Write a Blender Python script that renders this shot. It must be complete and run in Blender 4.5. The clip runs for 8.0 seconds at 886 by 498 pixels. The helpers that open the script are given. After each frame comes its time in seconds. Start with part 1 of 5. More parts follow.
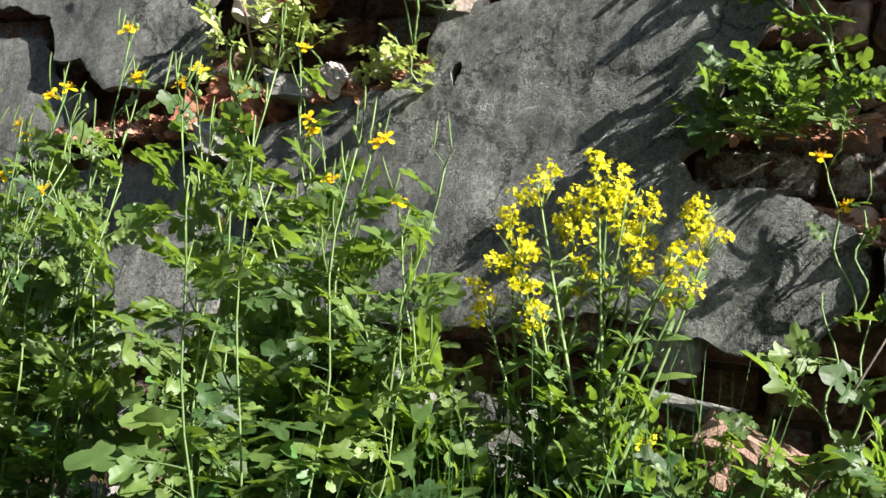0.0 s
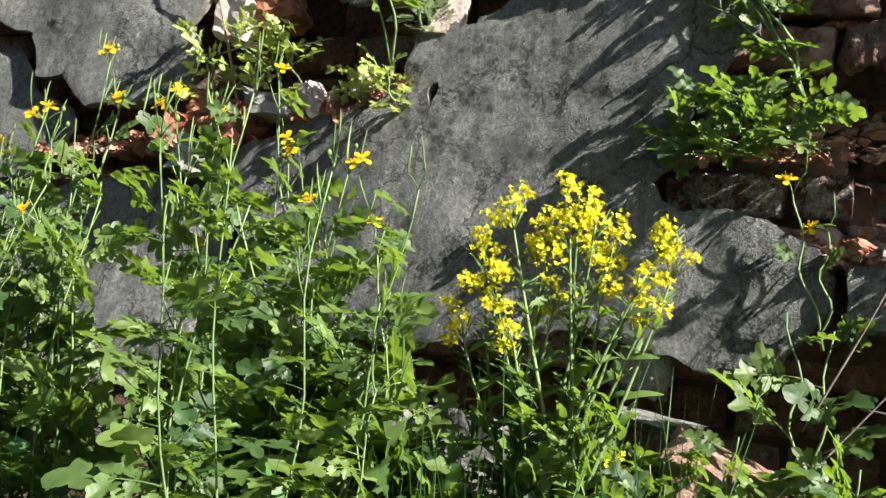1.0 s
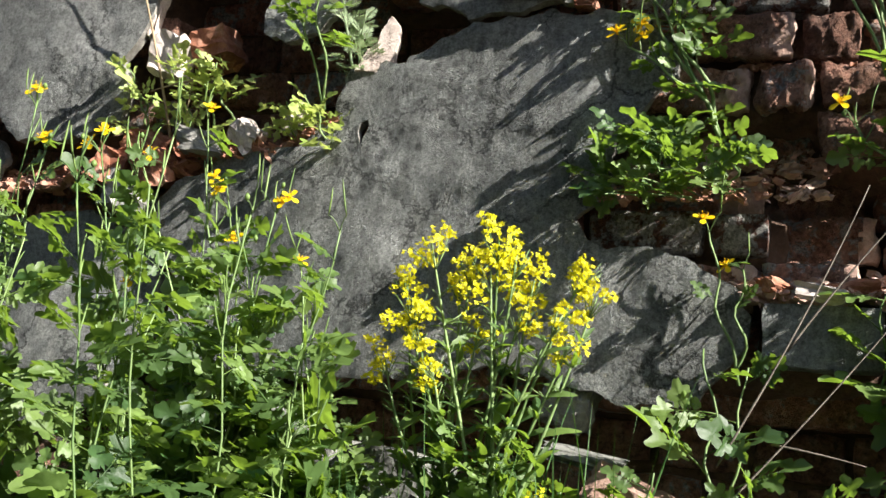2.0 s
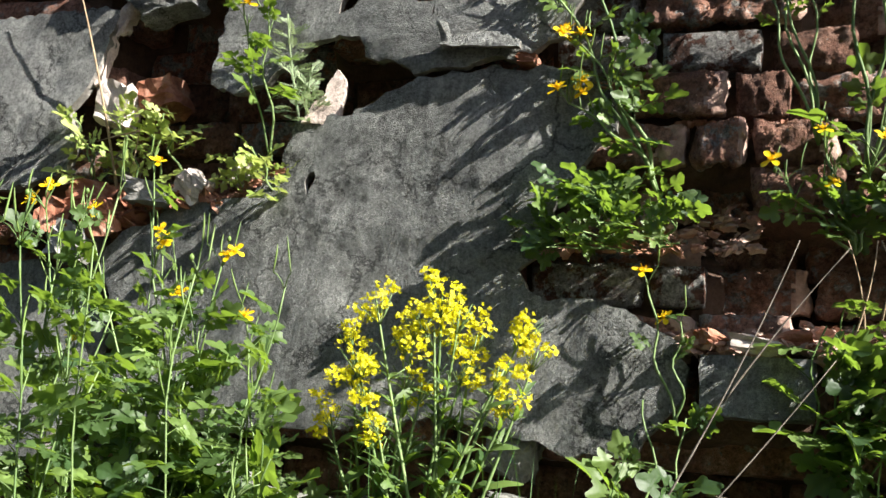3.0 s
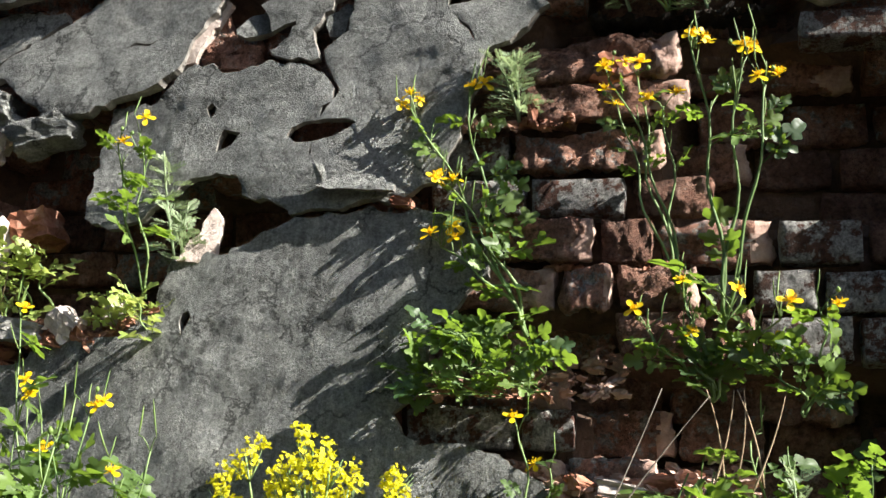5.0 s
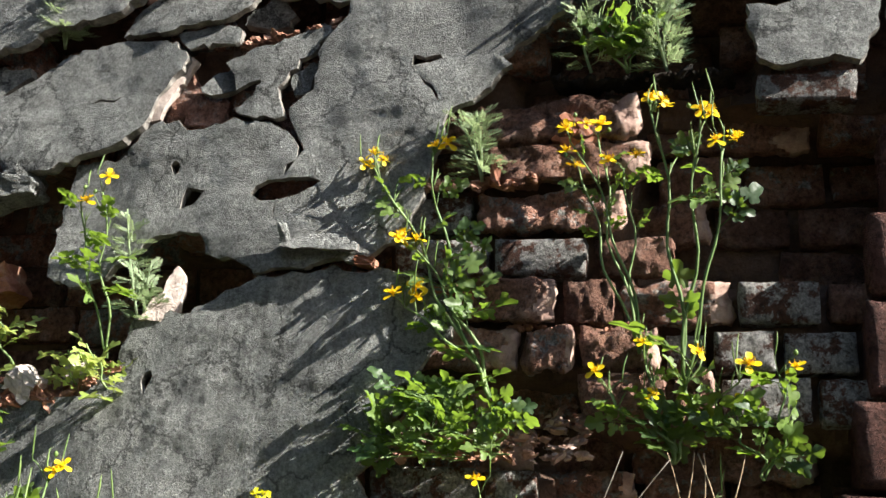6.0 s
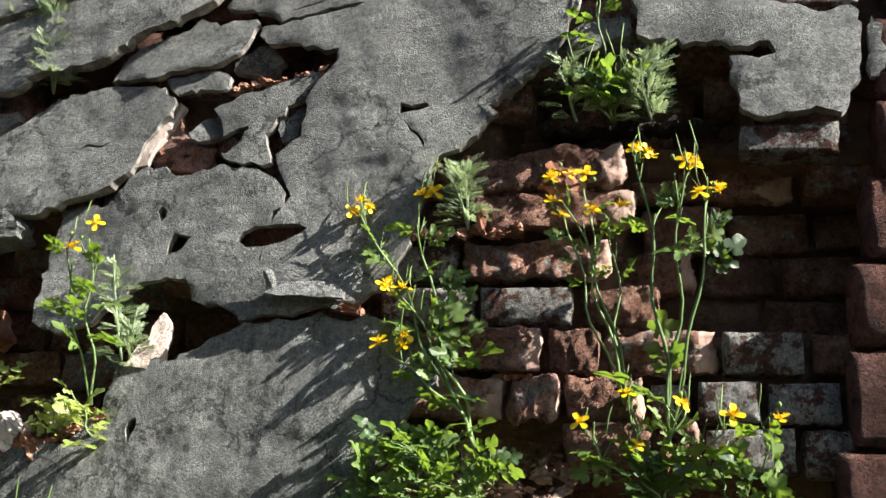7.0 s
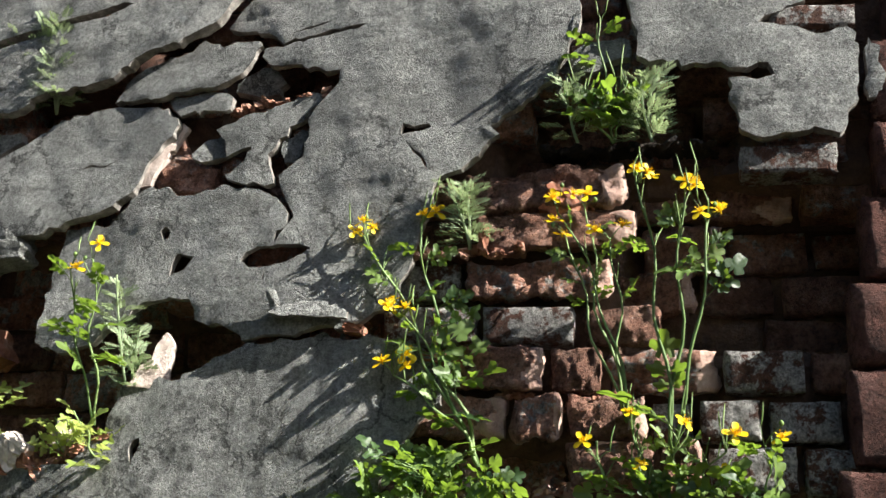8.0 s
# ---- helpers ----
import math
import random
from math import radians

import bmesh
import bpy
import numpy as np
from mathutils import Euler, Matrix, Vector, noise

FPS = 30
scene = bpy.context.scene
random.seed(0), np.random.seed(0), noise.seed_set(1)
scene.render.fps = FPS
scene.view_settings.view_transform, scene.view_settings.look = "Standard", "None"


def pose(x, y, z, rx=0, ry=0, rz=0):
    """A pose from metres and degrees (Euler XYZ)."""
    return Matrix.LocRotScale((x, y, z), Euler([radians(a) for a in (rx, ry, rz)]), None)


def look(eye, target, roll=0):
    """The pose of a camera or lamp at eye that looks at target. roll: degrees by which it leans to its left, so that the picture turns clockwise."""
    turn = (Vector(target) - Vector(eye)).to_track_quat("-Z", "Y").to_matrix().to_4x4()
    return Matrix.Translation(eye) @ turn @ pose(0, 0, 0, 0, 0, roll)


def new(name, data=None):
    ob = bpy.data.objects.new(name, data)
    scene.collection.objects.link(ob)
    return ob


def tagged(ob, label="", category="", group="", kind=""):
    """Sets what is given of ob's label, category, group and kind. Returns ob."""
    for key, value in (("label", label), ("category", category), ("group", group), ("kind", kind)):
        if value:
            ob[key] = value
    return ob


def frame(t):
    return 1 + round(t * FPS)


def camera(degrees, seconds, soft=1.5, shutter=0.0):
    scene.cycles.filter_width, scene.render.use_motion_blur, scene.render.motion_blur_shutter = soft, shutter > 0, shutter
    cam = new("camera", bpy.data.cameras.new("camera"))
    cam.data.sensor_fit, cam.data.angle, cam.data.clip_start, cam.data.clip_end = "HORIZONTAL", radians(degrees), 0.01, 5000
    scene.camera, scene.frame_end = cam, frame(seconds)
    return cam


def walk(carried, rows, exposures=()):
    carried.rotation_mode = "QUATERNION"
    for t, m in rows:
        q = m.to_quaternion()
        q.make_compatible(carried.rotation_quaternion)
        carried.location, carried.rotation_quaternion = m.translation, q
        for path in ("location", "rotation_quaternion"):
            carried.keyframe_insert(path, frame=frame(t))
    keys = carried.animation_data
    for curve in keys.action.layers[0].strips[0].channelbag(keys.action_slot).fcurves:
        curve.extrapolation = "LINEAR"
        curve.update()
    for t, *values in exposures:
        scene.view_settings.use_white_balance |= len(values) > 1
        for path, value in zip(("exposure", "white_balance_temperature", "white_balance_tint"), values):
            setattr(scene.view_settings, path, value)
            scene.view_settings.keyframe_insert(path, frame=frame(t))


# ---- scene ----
cam = camera(45.7, 8.0)
PATH = [
    (0, (0.124, 0.056, 0.49), (-0.731, 1.842, 0.771), 6.1),
    (0.5, (0.129, 0.046, 0.495), (-0.716, 1.836, 0.783), 6.1),
    (1, (0.145, 0.036, 0.502), (-0.683, 1.831, 0.8), 6.2),
    (1.5, (0.173, 0.04, 0.512), (-0.622, 1.847, 0.831), 6.0),
    (3, (0.212, 0.012, 0.553), (-0.468, 1.848, 0.962), 5.0),
    (3.5, (0.218, 0.008, 0.568), (-0.403, 1.857, 1.011), 4.7),
    (4, (0.229, -0.007, 0.602), (-0.341, 1.85, 1.076), 4.2),
    (4.5, (0.241, -0.014, 0.63), (-0.289, 1.844, 1.145), 3.8),
    (6, (0.27, -0.032, 0.691), (-0.18, 1.818, 1.303), 3.0),
    (6.5, (0.273, -0.041, 0.71), (-0.157, 1.805, 1.349), 3.0),
    (7, (0.276, -0.046, 0.719), (-0.152, 1.792, 1.381), 3.0),
    (7.5, (0.274, -0.052, 0.722), (-0.152, 1.781, 1.401), 2.9),
    (8, (0.265, -0.059, 0.719), (-0.15, 1.77, 1.412), 2.8),
]
walk(cam, [(t, look(eye, target, roll)) for t, eye, target, roll in PATH], [(0, 1.88), (3.5, 2.0), (6.5, 2.1), (8, 2.1)])

# ---- light ----
LIGHT = Vector((-4.8, 1.0, -3.4)).normalized()   # the way the sunlight travels
world = bpy.data.worlds.new("sky")
scene.world = world
world.use_nodes = True
sky = world.node_tree.nodes.new("ShaderNodeTexSky")
sky.sky_type, sky.sun_disc = "NISHITA", False
sky.sun_elevation = math.asin(-LIGHT.z)
sky.sun_rotation = math.atan2(-LIGHT.x, -LIGHT.y)
background = world.node_tree.nodes["Background"]
background.inputs["Strength"].default_value = 0.05
world.node_tree.links.new(sky.outputs[0], background.inputs[0])
sun = new("sun", bpy.data.lights.new("sun", "SUN"))
sun.data.energy, sun.data.angle, sun.data.color = 5.0, radians(0.5), (1.0, 0.96, 0.89)
sun.matrix_world = look((4, -3, 6), Vector((4, -3, 6)) + LIGHT)

# ---- materials ----


def nodes_of(name):
    m = bpy.data.materials.new(name)
    m.use_nodes = True
    return m, m.node_tree, m.node_tree.nodes["Principled BSDF"]


def noise_node(tree, scale, detail=6.0, rough=0.6, source="Position", stretch=None):
    coords = tree.nodes.new("ShaderNodeNewGeometry")
    n = tree.nodes.new("ShaderNodeTexNoise")
    n.inputs["Scale"].default_value, n.inputs["Detail"].default_value, n.inputs["Roughness"].default_value = scale, detail, rough
    out = coords.outputs[source]
    if stretch:
        mp = tree.nodes.new("ShaderNodeMapping")
        mp.inputs["Scale"].default_value = stretch[:3]
        mp.inputs["Rotation"].default_value = (0, stretch[3] if len(stretch) > 3 else 0, 0)
        tree.links.new(out, mp.inputs[0])
        out = mp.outputs[0]
    tree.links.new(out, n.inputs["Vector"])
    return n


def ramp(tree, source, stops):
    r = tree.nodes.new("ShaderNodeValToRGB")
    while len(r.color_ramp.elements) < len(stops):
        r.color_ramp.elements.new(0.5)
    for e, (p, c) in zip(r.color_ramp.elements, stops):
        e.position, e.color = p, (*c, 1) if len(c) == 3 else (c[0], c[0], c[0], 1)
    tree.links.new(source, r.inputs[0])
    return r.outputs[0]


def mixed(tree, a, b, factor, blend="MIX"):
    m = tree.nodes.new("ShaderNodeMix")
    m.data_type, m.blend_type = "RGBA", blend
    for socket, value in ((m.inputs[0], factor), (m.inputs[6], a), (m.inputs[7], b)):
        if isinstance(value, (int, float)):
            socket.default_value = value
        elif isinstance(value, tuple):
            socket.default_value = (*value, 1)
        else:
            tree.links.new(value, socket)
    return m.outputs[2]


def bumped(tree, bsdf, layers):
    last = None
    for source, strength, distance in layers:
        b = tree.nodes.new("ShaderNodeBump")
        b.inputs["Strength"].default_value, b.inputs["Distance"].default_value = strength, distance
        tree.links.new(source, b.inputs["Height"])
        if last:
            tree.links.new(last, b.inputs["Normal"])
        last = b.outputs[0]
    tree.links.new(last, bsdf.inputs["Normal"])


def plaster_material():
    m, t, p = nodes_of("cement_plaster")
    co = t.nodes.new("ShaderNodeNewGeometry")
    big = noise_node(t, 4, 5).outputs[0]
    fine = noise_node(t, 260, 3, 0.8).outputs[0]
    sand = noise_node(t, 105, 5, 0.8).outputs[0]
    mid = noise_node(t, 34, 8, 0.72).outputs[0]
    # two sweeps of the float: steep on the lower sheet, nearly level above
    steep = noise_node(t, 9, 6, 0.65, stretch=(8, 1, 0.7, 0.5)).outputs[0]
    level = noise_node(t, 9, 6, 0.65, stretch=(0.9, 1, 6, -0.28)).outputs[0]
    split = t.nodes.new("ShaderNodeSeparateXYZ")
    t.links.new(co.outputs["Position"], split.inputs[0])
    height = t.nodes.new("ShaderNodeMapRange")
    height.inputs["From Min"].default_value, height.inputs["From Max"].default_value = 1.08, 1.22
    t.links.new(split.outputs["Z"], height.inputs["Value"])
    sweep = mixed(t, steep, level, height.outputs[0])
    col = ramp(t, big, [(0.3, (0.25, 0.257, 0.246)), (0.52, (0.355, 0.362, 0.345)), (0.72, (0.455, 0.46, 0.435))])
    col = mixed(t, col, ramp(t, mid, [(0.36, (0.66,)), (0.52, (1.0,)), (0.68, (1.3,))]), 0.55, "MULTIPLY")
    col = mixed(t, col, ramp(t, sweep, [(0.34, (0.68,)), (0.5, (1.02,)), (0.66, (1.2,))]), 0.6, "MULTIPLY")
    col = mixed(t, col, ramp(t, sand, [(0.36, (0.42,)), (0.5, (1.0,)), (0.66, (1.5,))]), 0.65, "MULTIPLY")
    col = mixed(t, col, ramp(t, fine, [(0.36, (0.45,)), (0.5, (1.02,)), (0.66, (1.45,))]), 0.55, "MULTIPLY")
    # round dark lichen spots on the lower sheet
    spots = t.nodes.new("ShaderNodeTexVoronoi")
    spots.inputs["Scale"].default_value, spots.inputs["Randomness"].default_value = 44, 0.9
    warp = mixed(t, co.outputs["Position"], noise_node(t, 90, 3).outputs["Color"], 0.008, "ADD")
    t.links.new(warp, spots.inputs["Vector"])
    lichen = ramp(t, spots.outputs["Distance"], [(0.2, (0.5,)), (0.36, (1.0,))])
    away = t.nodes.new("ShaderNodeVectorMath")
    away.operation = "DISTANCE"
    t.links.new(co.outputs["Position"], away.inputs[0])
    away.inputs[1].default_value = (-0.47, 1.4, 0.99)
    edge = t.nodes.new("ShaderNodeMath")
    edge.operation = "MULTIPLY_ADD"
    edge.inputs[1].default_value = 0.35
    t.links.new(noise_node(t, 8, 3).outputs[0], edge.inputs[0])
    t.links.new(away.outputs["Value"], edge.inputs[2])
    col = mixed(t, col, lichen, ramp(t, edge.outputs[0], [(0.28, (0.9,)), (0.38, (0.0,))]), "MULTIPLY")
    # sparse pits, the shade of their hollows also put into the colour
    pits = t.nodes.new("ShaderNodeTexVoronoi")
    pits.inputs["Scale"].default_value = 95
    t.links.new(warp, pits.inputs["Vector"])
    pit = ramp(t, pits.outputs["Distance"], [(0.08, (0.0,)), (0.2, (1.0,))])
    pit = mixed(t, (1.0, 1.0, 1.0), pit, ramp(t, noise_node(t, 14, 5, 0.7).outputs[0], [(0.56, (0.0,)), (0.66, (1.0,))]))
    col = mixed(t, col, ramp(t, pit, [(0.0, (0.35,)), (1.0, (1.0,))]), 0.9, "MULTIPLY")
    # hairline cracks
    cell = t.nodes.new("ShaderNodeTexVoronoi")
    cell.feature = "DISTANCE_TO_EDGE"
    cell.inputs["Scale"].default_value = 6.5
    t.links.new(mixed(t, co.outputs["Position"], noise_node(t, 12, 6, 0.7).outputs["Color"], 0.16, "ADD"), cell.inputs["Vector"])
    hair = ramp(t, cell.outputs["Distance"], [(0.008, (0.0,)), (0.03, (1.0,))])
    hair = mixed(t, (1.0, 1.0, 1.0), hair, ramp(t, noise_node(t, 4.5, 3).outputs[0], [(0.47, (0.0,)), (0.54, (1.0,))]))
    col = mixed(t, col, ramp(t, hair, [(0.0, (0.3,)), (1.0, (1.0,))]), 0.9, "MULTIPLY")
    t.links.new(col, p.inputs["Base Color"])
    p.inputs["Roughness"].default_value = 0.93
    p.inputs["Specular IOR Level"].default_value = 0.22
    rough_patch = ramp(t, noise_node(t, 5, 4, 0.6).outputs[0], [(0.42, (0.2,)), (0.56, (1.0,))])
    grain = mixed(t, (0.5, 0.5, 0.5), noise_node(t, 70, 5, 0.75).outputs[0], rough_patch)
    bumped(t, p, [(mid, 0.6, 0.009), (sweep, 0.9, 0.016), (pit, 1.0, 0.02), (hair, 1.0, 0.01), (grain, 1.0, 0.035), (sand, 1.0, 0.028), (fine, 1.0, 0.016)])
    return m


def brick_material(name, dark, main, light, lime, blocks=1.0):
    m, t, p = nodes_of(name)
    info = t.nodes.new("ShaderNodeObjectInfo")
    mid = noise_node(t, 28 * blocks, 7, 0.7).outputs[0]
    fine = noise_node(t, 220, 5, 0.7).outputs[0]
    big = noise_node(t, 9, 4, 0.6).outputs[0]
    col = ramp(t, mid, [(0.3, dark), (0.52, main), (0.75, light)])
    tint = ramp(t, info.outputs["Random"], [(0.0, (0.55,)), (0.5, (0.95,)), (1.0, (1.2,))])
    col = mixed(t, col, tint, 0.9, "MULTIPLY")
    patch = noise_node(t, 36, 8, 0.75).outputs[0]
    add = t.nodes.new("ShaderNodeMath")
    add.operation = "MULTIPLY_ADD"
    t.links.new(info.outputs["Random"], add.inputs[0])
    add.inputs[1].default_value = lime
    t.links.new(patch, add.inputs[2])
    mask = ramp(t, add.outputs[0], [(0.66, (0.0,)), (0.72, (1.0,))])
    col = mixed(t, col, ramp(t, fine, [(0.3, (0.30, 0.29, 0.275)), (0.7, (0.56, 0.54, 0.51))]), mask)
    soot = ramp(t, big, [(0.35, (0.35,)), (0.6, (1.0,))])
    col = mixed(t, col, soot, 0.6, "MULTIPLY")
    pocks = noise_node(t, 95, 5, 0.8).outputs[0]
    col = mixed(t, col, ramp(t, pocks, [(0.38, (0.3,)), (0.5, (1.0,)), (0.66, (1.45,))]), 0.8, "MULTIPLY")
    col = mixed(t, col, ramp(t, fine, [(0.36, (0.5,)), (0.64, (1.4,))]), 0.5, "MULTIPLY")
    t.links.new(col, p.inputs["Base Color"])
    p.inputs["Roughness"].default_value = 0.93
    p.inputs["Specular IOR Level"].default_value = 0.2
    bumped(t, p, [(mid, 1.0, 0.03), (pocks, 1.0, 0.035), (fine, 1.0, 0.015)])
    return m


def mottled(name, stops, scale=30, rough=0.9, bump=0.6, distance=0.006, fine_scale=200, by_object=0.5):
    m, t, p = nodes_of(name)
    a = noise_node(t, scale, 7, 0.68).outputs[0]
    b = noise_node(t, fine_scale, 4, 0.7).outputs[0]
    col = ramp(t, a, stops)
    col = mixed(t, col, ramp(t, b, [(0.3, (0.65,)), (0.65, (1.15,))]), 0.6, "MULTIPLY")
    info = t.nodes.new("ShaderNodeObjectInfo")
    col = mixed(t, col, ramp(t, info.outputs["Random"], [(0, (0.6,)), (1, (1.3,))]), by_object, "MULTIPLY")
    t.links.new(col, p.inputs["Base Color"])
    p.inputs["Roughness"].default_value = rough
    p.inputs["Specular IOR Level"].default_value = 0.25
    bumped(t, p, [(a, bump, distance), (b, bump, distance * 0.3)])
    return m


def leafy(name, dark, light, through_it, mix=0.38, rough=0.5, vein=60):
    m, t, p = nodes_of(name)
    out = t.nodes["Material Output"]
    info = t.nodes.new("ShaderNodeObjectInfo")
    geo = t.nodes.new("ShaderNodeNewGeometry")
    a = noise_node(t, vein, 4, 0.6).outputs[0]
    b = noise_node(t, 7, 3, 0.5).outputs[0]
    col = mixed(t, dark, light, ramp(t, info.outputs["Random"], [(0.1, (0.0,)), (0.9, (1.0,))]))
    col = mixed(t, col, ramp(t, geo.outputs["Random Per Island"], [(0, (0.72,)), (1, (1.2,))]), 0.7, "MULTIPLY")
    col = mixed(t, col, ramp(t, a, [(0.3, (0.7,)), (0.7, (1.15,))]), 0.6, "MULTIPLY")
    col = mixed(t, col, ramp(t, b, [(0.35, (0.75,)), (0.65, (1.15,))]), 0.5, "MULTIPLY")
    t.links.new(col, p.inputs["Base Color"])
    p.inputs["Roughness"].default_value = rough
    p.inputs["Specular IOR Level"].default_value = 0.4
    bumped(t, p, [(a, 0.5, 0.003)])
    tr = t.nodes.new("ShaderNodeBsdfTranslucent")
    tr.inputs[0].default_value = (*through_it, 1)
    mx = t.nodes.new("ShaderNodeMixShader")
    mx.inputs[0].default_value = mix
    t.links.new(p.outputs[0], mx.inputs[1])
    t.links.new(tr.outputs[0], mx.inputs[2])
    t.links.new(mx.outputs[0], out.inputs[0])
    return m


PLASTER = plaster_material()
LIME = mottled("pale_lime_render", [(0.3, (0.32, 0.25, 0.22)), (0.6, (0.52, 0.44, 0.39)), (0.8, (0.63, 0.58, 0.53))], 30, bump=0.9, distance=0.012)
# broken plaster, kept darker so the undersides' shade is in its colour
SHADED_EDGE = mottled("shaded_plaster_edge", [(0.32, (0.11, 0.10, 0.09)), (0.55, (0.22, 0.205, 0.185)), (0.75, (0.40, 0.37, 0.335))], 55, bump=0.9, distance=0.008, by_object=0.0)
BRICK = brick_material("weathered_brick", (0.22, 0.10, 0.07), (0.50, 0.265, 0.19), (0.68, 0.48, 0.40), 0.2)
RED = brick_material("red_brick", (0.13, 0.055, 0.042), (0.21, 0.095, 0.075), (0.29, 0.16, 0.135), -0.3, 0.6)
MORTAR = mottled("old_mortar", [(0.3, (0.045, 0.028, 0.02)), (0.55, (0.11, 0.065, 0.045)), (0.8, (0.20, 0.14, 0.11))], 18, bump=0.9, distance=0.015)
CRUMB = mottled("brick_crumbs", [(0.35, (0.17, 0.06, 0.035)), (0.55, (0.30, 0.13, 0.08)), (0.75, (0.46, 0.31, 0.24))], 30, by_object=0.6)
STONE = mottled("pale_stone", [(0.3, (0.26, 0.23, 0.20)), (0.55, (0.45, 0.39, 0.36)), (0.8, (0.62, 0.54, 0.50))], 20, by_object=0.7)
SOIL = mottled("dark_soil", [(0.3, (0.02, 0.014, 0.01)), (0.6, (0.05, 0.036, 0.025)), (0.8, (0.10, 0.07, 0.05))], 25, bump=0.9, distance=0.02)
LEAF = leafy("celandine_leaf", (0.034, 0.074, 0.024), (0.125, 0.19, 0.046), (0.25, 0.39, 0.04), 0.36, 0.5)
UNDER = leafy("undergrowth_leaf", (0.03, 0.08, 0.024), (0.075, 0.165, 0.04), (0.12, 0.30, 0.03), 0.22)
PALE = leafy("young_leaf", (0.26, 0.35, 0.08), (0.40, 0.48, 0.15), (0.5, 0.58, 0.14))
GREY = leafy("wormwood_leaf", (0.25, 0.32, 0.19), (0.36, 0.44, 0.27), (0.42, 0.52, 0.26), 0.35, 0.7)
STEM = leafy("green_stem", (0.10, 0.17, 0.05), (0.19, 0.27, 0.10), (0.2, 0.3, 0.08), 0.12, 0.55)
POD = leafy("seed_pod", (0.09, 0.15, 0.04), (0.16, 0.24, 0.06), (0.25, 0.35, 0.07), 0.2, 0.5)
PETAL = leafy("golden_petal", (0.82, 0.55, 0.006), (0.88, 0.66, 0.01), (0.95, 0.7, 0.01), 0.4, 0.5)
LEMON = leafy("lemon_petal", (0.66, 0.59, 0.012), (0.76, 0.70, 0.016), (0.8, 0.76, 0.02), 0.4, 0.55)
STRAW = mottled("dry_stalk", [(0.3, (0.22, 0.15, 0.09)), (0.7, (0.42, 0.32, 0.21))], 30)
TWIG = mottled("grey_twig", [(0.3, (0.09, 0.075, 0.06)), (0.7, (0.20, 0.17, 0.14))], 40)

# ---- tools ----
rng = random.Random(7)


def fractal(x, y, z, octaves=4):
    return noise.fractal(Vector((x, y, z)), 0.9, 2.1, octaves)


def mesh_of(name, verts, faces, material, smooth=False):
    me = bpy.data.meshes.new(name)
    me.from_pydata([tuple(v) for v in verts], [], faces)
    me.materials.append(material)
    if smooth:
        me.polygons.foreach_set("use_smooth", [True] * len(me.polygons))
    me.update()
    return me


def child(name, me, parent, m=None, label=""):
    ob = new(name, me)
    ob.parent = parent
    if m is not None:
        ob.matrix_local = m
    if label:
        ob["label"] = label
    return ob


def part(name, bm, material, parent, label="", smooth=False):
    me = bpy.data.meshes.new(name)
    bm.to_mesh(me)
    bm.free()
    me.materials.append(material)
    if smooth:
        me.polygons.foreach_set("use_smooth", [True] * len(me.polygons))
    return child(name, me, parent, None, label)


def base_of(name, place, label, category, group=""):
    ob = new(name)
    ob.empty_display_size = 0.02
    ob.location = place
    return tagged(ob, label, category, group)


class Soup:
    """Vertices and faces that gather into one mesh."""

    def __init__(self):
        self.verts, self.faces = [], []

    def add(self, verts, faces, m=None):
        n = len(self.verts)
        self.verts += [m @ Vector(v) for v in verts] if m is not None else [Vector(v) for v in verts]
        self.faces += [tuple(i + n for i in f) for f in faces]

    def tube(self, points, radii, sides=6):
        points = [Vector(p) for p in points]
        n = len(self.verts)
        up = Vector((0.31, 0.2, 0.93))
        for i, p in enumerate(points):
            way = (points[min(i + 1, len(points) - 1)] - points[max(i - 1, 0)]).normalized()
            a = way.cross(up)
            a = (a if a.length > 1e-4 else way.orthogonal()).normalized()
            b = way.cross(a)
            r = radii[i] if isinstance(radii, (list, tuple)) else radii
            for k in range(sides):
                w = 2 * math.pi * k / sides
                self.verts.append(p + r * (math.cos(w) * a + math.sin(w) * b))
        for i in range(len(points) - 1):
            for k in range(sides):
                q = (k + 1) % sides
                self.faces.append((n + i * sides + k, n + i * sides + q, n + (i + 1) * sides + q, n + (i + 1) * sides + k))
        last = n + (len(points) - 1) * sides
        self.faces.append(tuple(range(last, last + sides)))
        self.faces.append(tuple(range(n + sides - 1, n - 1, -1)))

    def mesh(self, name, material, smooth=False):
        return mesh_of(name, self.verts, self.faces, material, smooth)


def bent(a, b, sag, n=8, side=(0, 0, 1)):
    """Points from a to b, bowed by sag along side."""
    a, b, s = Vector(a), Vector(b), Vector(side)
    return [a.lerp(b, i / n) + s * (sag * 4 * (i / n) * (1 - i / n)) for i in range(n + 1)]


# ---- the wall ----
FACE = 1.40        # the plaster's front
BRICKS = 1.425     # the bricks' fronts


def smooth_box(x, z, x0, x1, z0, z1, soft=0.03):
    d = min(x - x0, x1 - x, z - z0, z1 - z)
    return min(1.0, max(0.0, d / soft + 0.5))


